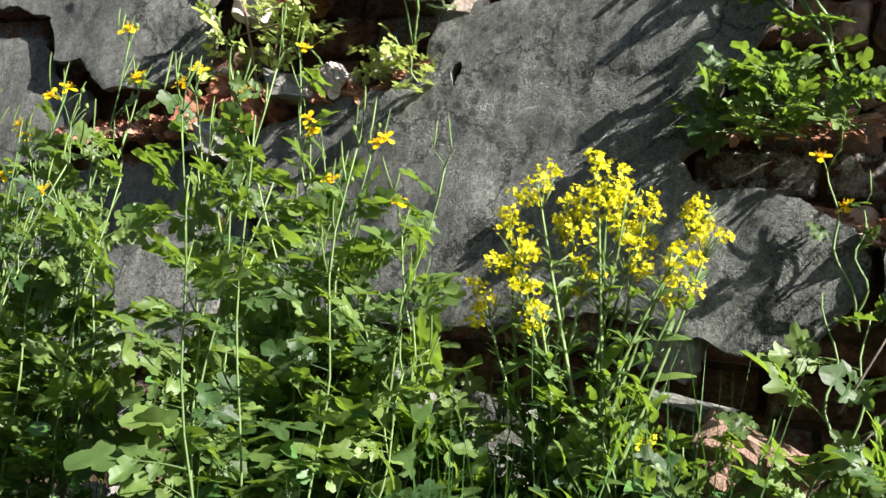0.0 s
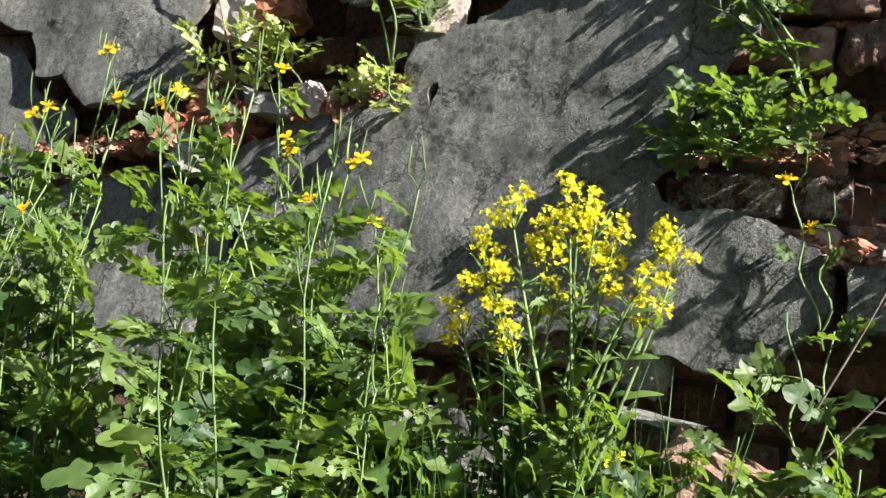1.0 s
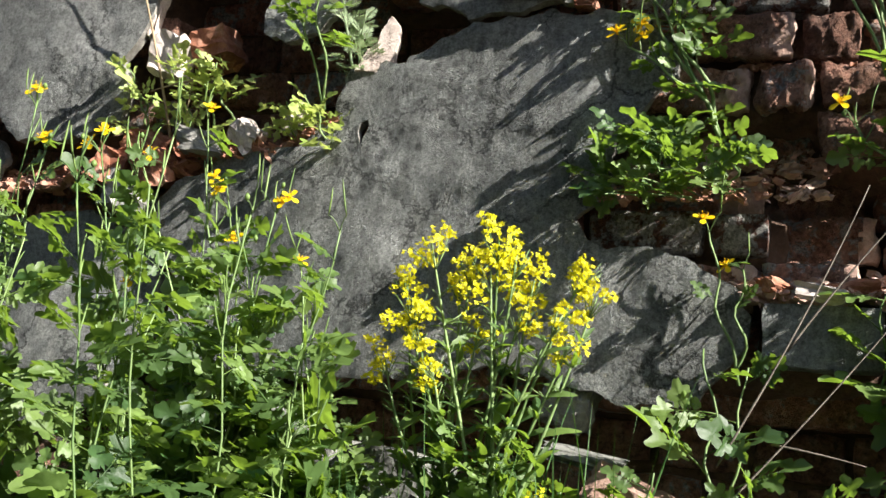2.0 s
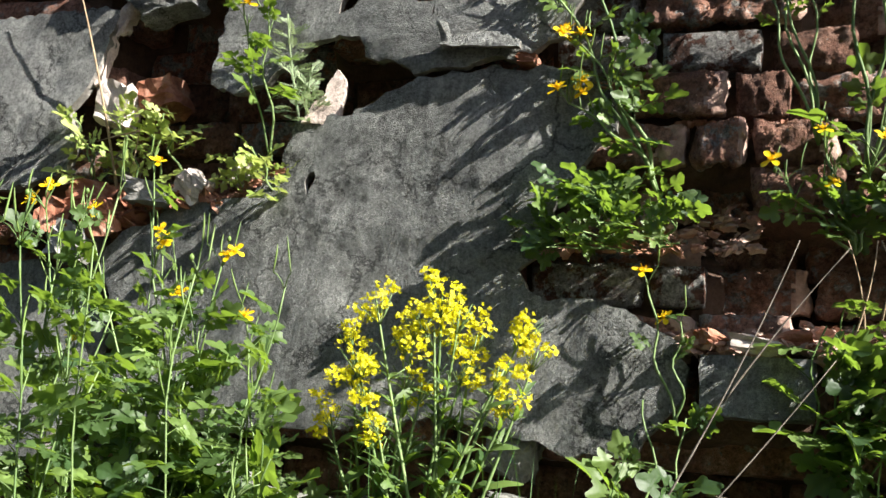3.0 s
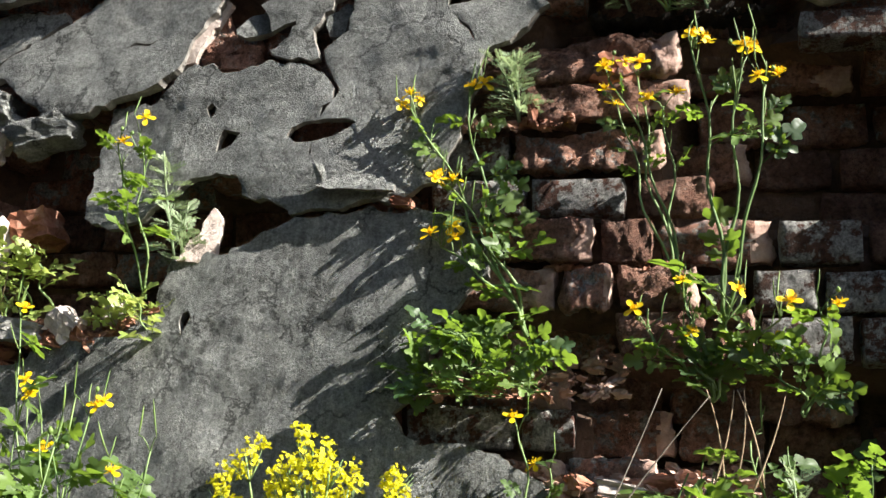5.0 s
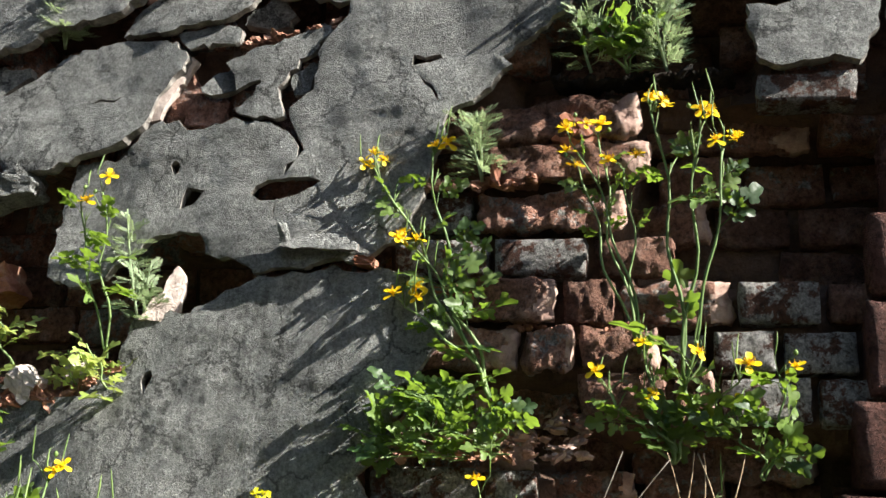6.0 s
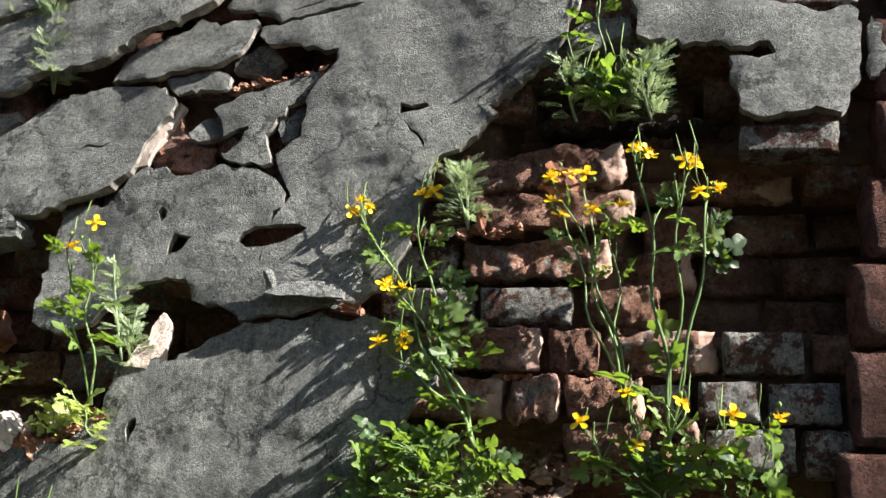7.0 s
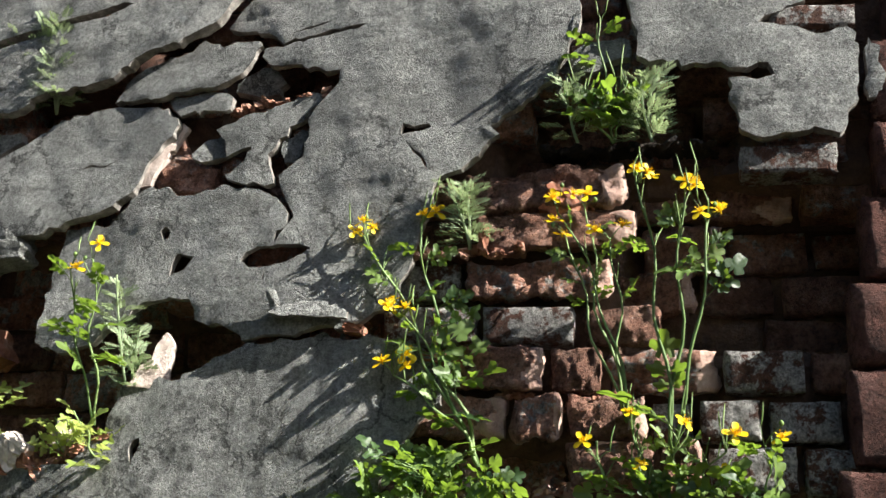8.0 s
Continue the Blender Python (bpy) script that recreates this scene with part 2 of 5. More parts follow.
def recess(x, z):
    """How far the brickwork has fallen back behind its first face."""
    x += 0.02 * fractal(x * 9, 3, z * 9, 2)
    z += 0.02 * fractal(x * 9, 8, z * 9, 2)
    r = 0.11 * smooth_box(x, z, -0.98, -0.56, 0.99, 1.34)
    r = max(r, 0.11 * smooth_box(x, z, -0.60, -0.36, 1.04, 1.21))
    r = max(r, 0.09 * smooth_box(x, z, 0.20, 0.70, 1.12, 1.375))
    r = max(r, 0.07 * smooth_box(x, z, 0.02, 0.37, 1.43, 1.56))
    r = max(r, 0.07 * smooth_box(x, z, 0.09, 0.60, 0.77, 0.90))
    r = max(r, 0.09 * smooth_box(x, z, -1.0, 0.60, -0.2, 0.60))
    r = max(r, 0.05 * smooth_box(x, z, -1.30, -0.84, 0.84, 0.96))
    r = max(r, 0.05 * smooth_box(x, z, -0.17, 0.12, 0.86, 0.96))
    r = max(r, 0.03 * smooth_box(x, z, 0.19, 0.32, 0.98, 1.42))
    r = max(r, 0.07 * smooth_box(x, z, 0.215, 0.60, 0.40, 0.79))
    r = max(r, 0.06 * smooth_box(x, z, -0.46, -0.25, 1.53, 1.70))
    r = max(r, 0.07 * smooth_box(x, z, -0.90, -0.60, 1.535, 1.61))
    r = max(r, 0.05 * smooth_box(x, z, -0.48, -0.36, 1.63, 1.70))
    return r


wall = new("wall_north")
tagged(wall, "old red brick wall with broken grey cement plaster", "wall", kind="structure")


def wall_core():
    step, x0, x1, z0, z1 = 0.02, -1.9, 0.9, 0.0, 2.2
    nx, nz = round((x1 - x0) / step), round((z1 - z0) / step)
    verts, faces = [], []
    for j in range(nz + 1):
        for i in range(nx + 1):
            x, z = x0 + i * step, z0 + j * step
            y = BRICKS + 0.032 + recess(x, z) + 0.012 * fractal(x * 14, 1, z * 14)
            verts.append((x, y, z))
    for j in range(nz):
        for i in range(nx):
            a = j * (nx + 1) + i
            faces.append((a, a + 1, a + nx + 2, a + nx + 1))
    front = len(verts)
    ring = [i for i in range(nx + 1)] + [j * (nx + 1) + nx for j in range(1, nz + 1)]
    ring += [nz * (nx + 1) + i for i in range(nx - 1, -1, -1)] + [j * (nx + 1) for j in range(nz - 1, 0, -1)]
    verts += [(verts[i][0], 1.95, verts[i][2]) for i in ring]
    n = len(ring)
    for k in range(n):
        faces.append((ring[(k + 1) % n], ring[k], front + k, front + (k + 1) % n))
    faces.append(tuple(front + k for k in range(n - 1, -1, -1)))
    child("mortar_core", mesh_of("mortar_core", verts, faces, MORTAR), wall, None, "dark crumbling mortar behind the bricks")


wall_core()


def inside(p, poly):
    x, z = p
    hit = False
    for (xa, za), (xb, zb) in zip(poly, poly[1:] + poly[:1]):
        if (za > z) != (zb > z) and x < (xb - xa) * (z - za) / (zb - za) + xa:
            hit = not hit
    return hit


def ragged(outline, step, rough, seed):
    """The outline broken into short straight fractures of uneven length."""
    r = random.Random(seed)
    knots = []
    for (xa, za), (xb, zb) in zip(outline, outline[1:] + outline[:1]):
        length = math.hypot(xb - xa, zb - za)
        nx, nz = -(zb - za) / (length + 1e-9), (xb - xa) / (length + 1e-9)
        at = 0.0
        while at < length - 0.006:
            d = rough * r.uniform(-1, 1) * (1.0 if at else 0.4)
            knots.append((xa + (xb - xa) * at / length + nx * d, za + (zb - za) * at / length + nz * d))
            at += r.uniform(0.006, 0.03)
    out = []
    for (xa, za), (xb, zb) in zip(knots, knots[1:] + knots[:1]):
        n = max(1, round(math.hypot(xb - xa, zb - za) / step))
        for i in range(n):
            j = 0.0009 if i else 0.0
            out.append((xa + (xb - xa) * i / n + r.uniform(-j, j), za + (zb - za) * i / n + r.uniform(-j, j)))
    return out


from mathutils import geometry


def edge_distances(pts, lines):
    """The distance of each point from the nearest of the lines."""
    p = np.array(pts)[:, None, :]
    a, b = np.array([l[0] for l in lines])[None], np.array([l[1] for l in lines])[None]
    out = []
    for part_of in np.array_split(p, max(1, len(p) // 800)):
        d = b - a
        f = np.clip(((part_of - a) * d).sum(2) / ((d * d).sum(2) + 1e-12), 0, 1)
        out.append(np.sqrt((((part_of - a) - f[..., None] * d) ** 2).sum(2)).min(1))
    return np.concatenate(out)


def plaster_sheet(outline, holes=(), front=FACE, thick=0.026, seed=1, lean=(0.0, 0.0), label="", grid=0.006, rough=0.0055):
    """A sheet of plaster with broken edges, holes through it and an uneven trowelled front."""
    loops = [ragged(list(o), 0.0075, rough if k == 0 else 0.0012, seed + 3 * k) for k, o in enumerate([outline, *holes])]
    pts, edges = [], []
    for loop in loops:
        n = len(pts)
        pts += loop
        edges += [(n + i, n + (i + 1) % len(loop)) for i in range(len(loop))]
    lines = [(pts[a], pts[b]) for a, b in edges]
    local = random.Random(seed)
    xs, zs = [p[0] for p in loops[0]], [p[1] for p in loops[0]]
    more, z = [], min(zs)
    while z < max(zs):
        x = min(xs)
        step = grid if z < 1.85 else 0.03
        while x < max(xs):
            p = (x + local.uniform(-0.3, 0.3) * step, z + local.uniform(-0.3, 0.3) * step)
            if inside(p, loops[0]) and not any(inside(p, h) for h in loops[1:]):
                more.append(p)
            x += step if x > -1.35 else 0.03
        z += step
    pts += [p for p, d in zip(more, edge_distances(more, lines)) if d > 0.004]
    got, got_edges, faces, _, _, _ = geometry.delaunay_2d_cdt([Vector(p) for p in pts], edges, [], 1, 1e-6)
    keep = []
    for f in faces:
        c = sum((got[i] for i in f), Vector((0, 0))) / len(f)
        if not any(inside((c.x, c.y), h) for h in loops[1:]):
            keep.append(tuple(f))
    cx, cz = sum(xs) / len(xs), sum(zs) / len(zs)
    verts = []
    for p, d in zip(got, edge_distances([tuple(p) for p in got], lines)):
        worn = 0.0012 * max(0.0, 1 - d / 0.008) ** 2 * (0.6 + fractal(p.x * 20, 4, p.y * 20, 2))
        y = front + lean[0] * (p.x - cx) + lean[1] * (p.y - cz) + worn
        y += 0.008 * fractal(p.x * 5, seed * 0.1, p.y * 5, 3)
        turn = 1.05 if p.y < 1.12 else 0.3
        along, across = p.x * math.cos(turn) + p.y * math.sin(turn), p.y * math.cos(turn) - p.x * math.sin(turn)
        y += 0.0016 * fractal(along * 8, 2, across * 42, 3)
        coarse = min(1.0, max(0.1, 0.4 + 1.8 * fractal(p.x * 6, 7, p.y * 6, 2)))
        y += coarse * (0.0008 * fractal(p.x * 45, 2, p.y * 45, 3) + 0.0006 * noise.noise(Vector((p.x * 120, 3, p.y * 120))))
        verts.append(Vector((p.x, y, p.y)))
    n = len(verts)
    verts += [Vector((v.x, v.y + thick + 0.008 * fractal(v.x * 30, 9, v.z * 30, 2), v.z)) for v in verts]
    count = {}
    for f in keep:
        for a, b in zip(f, f[1:] + f[:1]):
            count[(a, b)] = count.get((a, b), 0) + 1
    sides = [(a, b) for a, b in count if (b, a) not in count]
    out = list(keep) + [tuple(i + n for i in reversed(f)) for f in keep] + [(b, a, a + n, b + n) for a, b in sides]
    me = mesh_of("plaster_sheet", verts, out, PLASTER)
    me.materials.append(SHADED_EDGE)
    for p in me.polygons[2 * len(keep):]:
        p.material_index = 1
    for p in me.polygons[:len(keep)]:
        p.use_smooth = True
    bm = bmesh.new()
    bm.from_mesh(me)
    bmesh.ops.recalc_face_normals(bm, faces=bm.faces)
    bm.to_mesh(me)
    bm.free()
    rim = {frozenset(pair) for pair in sides}
    for e in me.edges:
        if frozenset(e.vertices) in rim:
            e.use_edge_sharp = True
    return child("plaster_sheet", me, wall, None, label)


SHEET_MAIN = [(-0.89, 0.84), (-0.855, 0.885), (-0.79, 0.907), (-0.77, 0.922), (-0.745, 0.93), (-0.715, 0.937), (-0.635, 0.94), (-0.62, 0.95),
              (-0.61, 0.972), (-0.578, 0.984), (-0.577, 1.017), (-0.57, 1.037), (-0.56, 1.065), (-0.53, 1.072), (-0.482, 1.07), (-0.45, 1.083),
              (-0.416, 1.108), (-0.376, 1.122), (-0.326, 1.128), (-0.24, 1.144), (-0.212, 1.133), (-0.165, 1.136), (-0.118, 1.13), (-0.074, 1.109),
              (-0.056, 1.075), (-0.06, 1.034), (-0.09, 1.008), (-0.136, 0.952), (-0.147, 0.911), (-0.133, 0.867), (-0.166, 0.854), (-0.188, 0.835),
              (-0.172, 0.806), (-0.141, 0.792), (-0.08, 0.793), (-0.035, 0.781), (0.008, 0.755), (0.036, 0.742)]
SHEET_MAIN += [(0.048, 0.71), (0.041, 0.667), (0.015, 0.628), (-0.012, 0.592), (-0.055, 0.587), (-0.116, 0.585), (-0.148, 0.6), (-0.19, 0.608),
               (-0.28, 0.625), (-0.42, 0.60), (-0.58, 0.59), (-0.76, 0.59), (-0.85, 0.64), (-0.825, 0.71), (-0.87, 0.79)]
SHEET_LEFT = [(-1.62, 1.27), (-1.2, 1.28), (-0.955, 1.285), (-0.935, 1.28), (-0.945, 1.22), (-0.965, 1.16), (-1.0, 1.10), (-0.975, 1.04), (-0.985, 0.99), (-1.03, 0.975),
              (-1.10, 0.955), (-1.19, 0.955), (-1.23, 0.985), (-1.26, 1.015), (-1.325, 1.015), (-1.36, 1.1), (-1.46, 1.13), (-1.62, 1.12)]
SHEET_LEFT_LOW = [(-1.62, 1.08), (-1.4, 1.07), (-1.34, 0.99), (-1.26, 0.965), (-1.235, 0.92), (-1.26, 0.87), (-1.32, 0.83), (-1.47, 0.82), (-1.62, 0.84)]
HOLE_OVAL = [(-0.392, 1.262), (-0.384, 1.275), (-0.366, 1.284), (-0.33, 1.286), (-0.29, 1.284), (-0.278, 1.279), (-0.29, 1.268), (-0.31, 1.258), (-0.345, 1.25), (-0.376, 1.249)]
HOLE_RED = [(-0.512, 1.24), (-0.508, 1.265), (-0.502, 1.278), (-0.472, 1.27), (-0.486, 1.25)]
HOLE_KNOT = [(-0.53, 1.30), (-0.536, 1.316), (-0.528, 1.324), (-0.519, 1.315), (-0.522, 1.303)]
SHEET_UP_LEFT = [(-0.812, 1.486), (-0.78, 1.51), (-0.756, 1.533), (-0.703, 1.538), (-0.666, 1.545), (-0.619, 1.547), (-0.554, 1.538), (-0.533, 1.518),
                 (-0.527, 1.506), (-0.536, 1.485), (-0.557, 1.46), (-0.575, 1.44), (-0.585, 1.404), (-0.593, 1.384), (-0.623, 1.358), (-0.658, 1.348),
                 (-0.707, 1.337), (-0.751, 1.314), (-0.775, 1.312), (-0.823, 1.316), (-0.872, 1.343), (-0.92, 1.386), (-0.966, 1.391), (-0.94, 1.415), (-0.886, 1.45), (-0.84, 1.474)]
SHEET_FAR_LEFT = [(-1.62, 1.40), (-1.25, 1.40), (-1.02, 1.395), (-0.955, 1.425), (-0.90, 1.458), (-0.86, 1.483), (-0.835, 1.50), (-0.84, 1.518), (-0.90, 1.522), (-1.1, 1.50), (-1.62, 1.46)]
SHEET_STRIP = [(-0.657, 1.556), (-0.641, 1.594), (-0.623, 1.610), (-0.569, 1.633), (-0.523, 1.646), (-0.504, 1.664), (-0.486, 1.657), (-0.466, 1.65), (-0.425, 1.657),
               (-0.401, 1.656), (-0.395, 1.647), (-0.406, 1.622), (-0.423, 1.596), (-0.446, 1.581), (-0.458, 1.572), (-0.496, 1.569), (-0.547, 1.563), (-0.609, 1.556)]
SHEET_CHIP = [(-0.557, 1.555), (-0.526, 1.559), (-0.459, 1.564), (-0.438, 1.552), (-0.439, 1.536), (-0.446, 1.523), (-0.465, 1.526), (-0.515, 1.527), (-0.526, 1.522), (-0.545, 1.538)]
SHEET_TOP_LEFT = [(-1.62, 1.52), (-1.62, 2.1), (-0.43, 2.1), (-0.43, 1.78), (-0.436, 1.745), (-0.477, 1.692), (-0.50, 1.674), (-0.539, 1.652),
                  (-0.57, 1.646), (-0.60, 1.635), (-0.629, 1.616), (-0.644, 1.602), (-0.674, 1.59), (-0.744, 1.576), (-0.795, 1.568), (-0.83, 1.545), (-0.88, 1.534), (-1.1, 1.512)]
SHEET_TONGUE = [(-0.451, 1.501), (-0.399, 1.523), (-0.332, 1.545), (-0.304, 1.56), (-0.287, 1.554), (-0.284, 1.542), (-0.305, 1.514), (-0.315, 1.504), (-0.333, 1.495),
                (-0.337, 1.479), (-0.35, 1.474), (-0.355, 1.459), (-0.366, 1.445), (-0.361, 1.427), (-0.355, 1.407), (-0.35, 1.392), (-0.364, 1.389), (-0.394, 1.391),
                (-0.43, 1.404), (-0.436, 1.413), (-0.421, 1.422), (-0.408, 1.431), (-0.396, 1.461), (-0.412, 1.458), (-0.438, 1.443), (-0.443, 1.474), (-0.458, 1.492)]
SHEET_LUMP = [(-0.498, 1.449), (-0.477, 1.482), (-0.456, 1.494), (-0.445, 1.472), (-0.443, 1.45), (-0.479, 1.435)]
SHEET_TINY = [(-0.345, 1.472), (-0.314, 1.494), (-0.308, 1.49), (-0.312, 1.462), (-0.315, 1.446), (-0.338, 1.435), (-0.349, 1.453)]
SHEET_GREAT = [(-0.42, 2.1), (-0.42, 1.78), (-0.425, 1.745), (-0.465, 1.695), (-0.44, 1.684), (-0.407, 1.678), (-0.374, 1.667), (-0.36, 1.652), (-0.34, 1.661), (-0.303, 1.664),
               (-0.263, 1.672), (-0.214, 1.675), (-0.262, 1.667), (-0.301, 1.659), (-0.335, 1.655), (-0.362, 1.645), (-0.39, 1.646), (-0.397, 1.63), (-0.384, 1.614), (-0.34, 1.611), (-0.323, 1.607),
               (-0.303, 1.602), (-0.277, 1.59), (-0.252, 1.592), (-0.254, 1.567), (-0.27, 1.552), (-0.28, 1.537), (-0.294, 1.522), (-0.301, 1.503), (-0.299, 1.475),
               (-0.305, 1.439), (-0.319, 1.43), (-0.336, 1.416), (-0.342, 1.408), (-0.336, 1.386), (-0.323, 1.356), (-0.313, 1.34), (-0.316, 1.32), (-0.33, 1.305),
               (-0.34, 1.289), (-0.335, 1.308), (-0.322, 1.322), (-0.319, 1.34), (-0.329, 1.351), (-0.343, 1.366), (-0.364, 1.38), (-0.408, 1.386)]
SHEET_GREAT += [(-0.434, 1.395), (-0.486, 1.378), (-0.516, 1.38), (-0.534, 1.396), (-0.582, 1.393), (-0.60, 1.376), (-0.621, 1.35), (-0.636, 1.333), (-0.682, 1.333),
                (-0.715, 1.329), (-0.72, 1.263), (-0.726, 1.205), (-0.732, 1.165), (-0.728, 1.133), (-0.714, 1.123), (-0.667, 1.117), (-0.63, 1.128), (-0.584, 1.165), (-0.562, 1.188),
                (-0.545, 1.196), (-0.505, 1.205), (-0.469, 1.20), (-0.458, 1.165), (-0.432, 1.157), (-0.403, 1.154), (-0.373, 1.131), (-0.355, 1.134), (-0.309, 1.139),
                (-0.234, 1.155), (-0.209, 1.146), (-0.186, 1.157), (-0.143, 1.18), (-0.122, 1.233), (-0.109, 1.265), (-0.102, 1.292), (-0.093, 1.325), (-0.084, 1.374)]
SHEET_GREAT += [(-0.066, 1.393), (-0.044, 1.403), (-0.018, 1.426), (0.001, 1.453), (0.015, 1.459), (0.002, 1.474), (0.02, 1.493), (0.06, 1.515), (0.077, 1.534),
                (0.095, 1.543), (0.104, 1.558), (0.121, 1.587), (0.126, 1.618), (0.144, 1.653), (0.135, 1.696), (0.14, 1.78), (0.15, 2.1)]
CRACK_SHORT = [(-0.132, 1.452), (-0.118, 1.436), (-0.108, 1.43), (-0.094, 1.404), (-0.097, 1.403), (-0.112, 1.427), (-0.121, 1.433)]
CRACK_LONG = [(-0.345, 1.671), (-0.32, 1.676), (-0.275, 1.687), (-0.27, 1.69), (-0.32, 1.68)]
CRACK_OVAL = [(-0.353, 1.247), (-0.349, 1.247), (-0.347, 1.23), (-0.35, 1.223), (-0.351, 1.232)]
CRACK_LEFT = [(-0.70, 1.43), (-0.68, 1.441), (-0.655, 1.437), (-0.63, 1.449), (-0.656, 1.434), (-0.68, 1.437)]
CREVICE_LOW = [(-1.02, 1.632), (-0.907, 1.666), (-0.842, 1.682), (-0.767, 1.704), (-0.691, 1.719), (-0.64, 1.742), (-0.66, 1.748), (-0.696, 1.736), (-0.77, 1.72), (-0.845, 1.70), (-0.91, 1.684)]
CREVICE_HIGH = [(-0.655, 1.768), (-0.60, 1.782), (-0.53, 1.80), (-0.47, 1.815), (-0.53, 1.808), (-0.60, 1.795), (-0.645, 1.785)]
HOLE_PIT = [(-0.533, 0.952), (-0.537, 0.966), (-0.532, 0.978), (-0.522, 0.981), (-0.518, 0.972), (-0.525, 0.955), (-0.529, 0.94)]
HOLE_SLOT = [(-0.142, 1.466), (-0.14, 1.486), (-0.122, 1.479), (-0.098, 1.484), (-0.094, 1.478), (-0.112, 1.47)]
SHEET_RIGHT = [(0.20, 2.1), (0.21, 1.75), (0.216, 1.688), (0.222, 1.641), (0.231, 1.61), (0.229, 1.577), (0.248, 1.566), (0.291, 1.569), (0.297, 1.558), (0.354, 1.557), (0.366, 1.546),
               (0.424, 1.552), (0.431, 1.529), (0.406, 1.523), (0.365, 1.529), (0.362, 1.501), (0.371, 1.481), (0.376, 1.446), (0.401, 1.429), (0.449, 1.431),
               (0.481, 1.439), (0.517, 1.427), (0.528, 1.466), (0.545, 1.484), (0.552, 1.52), (0.556, 1.578), (0.542, 1.608), (0.509, 1.60), (0.469, 1.615),
               (0.412, 1.625), (0.456, 1.656), (0.485, 1.664), (0.505, 1.74), (0.51, 2.1)]
SHEET_NUB = [(-0.442, 1.572), (-0.425, 1.60), (-0.40, 1.617), (-0.372, 1.612), (-0.358, 1.592), (-0.37, 1.575), (-0.41, 1.566)]
SHEET_RIM = [(0.560, 1.49), (0.566, 1.53), (0.562, 1.575), (0.57, 1.59), (0.585, 1.575), (0.585, 1.50)]
SHEET_SMALL = [(0.124, 1.584), (0.13, 1.604), (0.153, 1.615), (0.204, 1.624), (0.219, 1.615), (0.218, 1.579), (0.183, 1.575), (0.153, 1.561), (0.128, 1.561)]
SHEET_FOOT = [(-1.62, 0.80), (-1.30, 0.81), (-1.05, 0.84), (-0.90, 0.80), (-0.87, 0.72), (-0.89, 0.63), (-0.95, 0.52), (-1.2, 0.45), (-1.62, 0.45)]
SHEET_FLAP = [(-0.327, 1.168), (-0.305, 1.181), (-0.268, 1.189), (-0.222, 1.184), (-0.203, 1.17), (-0.204, 1.158), (-0.232, 1.162), (-0.262, 1.161), (-0.30, 1.163)]

ROUGH_GREY = "broken sheet of rough grey cement plaster"
SHEETS = [   # outline, holes, how far it stands back, thickness, lean along the wall and upward
    (SHEET_MAIN, (HOLE_PIT,), 0.0, 0.028, (0.0, 0.0)), (SHEET_LEFT, (), 0.0, 0.03, (0.0, 0.05)), (SHEET_LEFT_LOW, (), 0.004, 0.03, (0.02, 0.04)),
    (SHEET_UP_LEFT, (CRACK_LEFT,), -0.008, 0.036, (-0.02, 0.04)), (SHEET_FAR_LEFT, (), -0.002, 0.03, (0.02, 0.06)),
    (SHEET_STRIP, (), -0.01, 0.026, (-0.02, 0.06)), (SHEET_CHIP, (), -0.002, 0.02, (-0.03, 0.08)),
    (SHEET_TOP_LEFT, (CREVICE_LOW, CREVICE_HIGH), -0.012, 0.036, (-0.03, 0.02)), (SHEET_TONGUE, (), -0.003, 0.022, (0.03, 0.03)),
    (SHEET_LUMP, (), 0.006, 0.03, (0.25, 0.2)), (SHEET_TINY, (), 0.003, 0.018, (0.1, 0.0)),
    (SHEET_GREAT, (HOLE_SLOT, HOLE_OVAL, HOLE_RED, HOLE_KNOT, CRACK_SHORT, CRACK_LONG, CRACK_OVAL), -0.004, 0.028, (-0.012, 0.0)),
    (SHEET_RIGHT, (), -0.004, 0.034, (0.02, 0.04)), (SHEET_NUB, (), 0.016, 0.04, (0.2, -0.15)), (SHEET_RIM, (), 0.0, 0.03, (0.0, 0.0)), (SHEET_SMALL, (), -0.002, 0.026, (-0.02, 0.03)), (SHEET_FOOT, (), 0.006, 0.03, (0.0, 0.05))]
for k, (outline, holes, out, thick, lean) in enumerate(SHEETS):
    plaster_sheet(outline, holes, FACE + out, 0.55 * thick, seed=11 + 4 * k, lean=lean, label=ROUGH_GREY)
plaster_sheet(SHEET_FLAP, (), FACE - 0.024, 0.007, seed=5, lean=(0.08, 0.35), label="curled flap of grey plaster standing off the wall", rough=0.003)

# ground: soil and rubble banked against the foot of the wall


def ground_height(x, y):
    bank = min(1.0, max(0.0, (y - 0.55) / 0.8))
    z = (0.33 + 0.07 * min(1, max(-1, x * 1.4 + 0.4))) * bank * bank * (3 - 2 * bank)
    return z + (0.02 * fractal(x * 5, y * 5, 0) if abs(x) < 4 and -3 < y < 2.2 else 0.0)


def ground_sheet():
    xs = [-900, -200, -40, -8, -4] + [-2.4 + 0.06 * i for i in range(71)] + [4, 8, 40, 200, 900]
    ys = [-900, -200, -40, -8, -3] + [-1.5 + 0.06 * i for i in range(58)] + [4, 40, 200, 900]
    verts = [(x, y, ground_height(x, y) if y < 1.95 else 0.36) for y in ys for x in xs]
    n = len(xs)
    faces = [(j * n + i, j * n + i + 1, (j + 1) * n + i + 1, (j + 1) * n + i) for j in range(len(ys) - 1) for i in range(n - 1)]
    tagged(new("ground", mesh_of("ground", verts, faces, SOIL, True)), "dark soil banked against the wall", "ground", kind="structure")


ground_sheet()

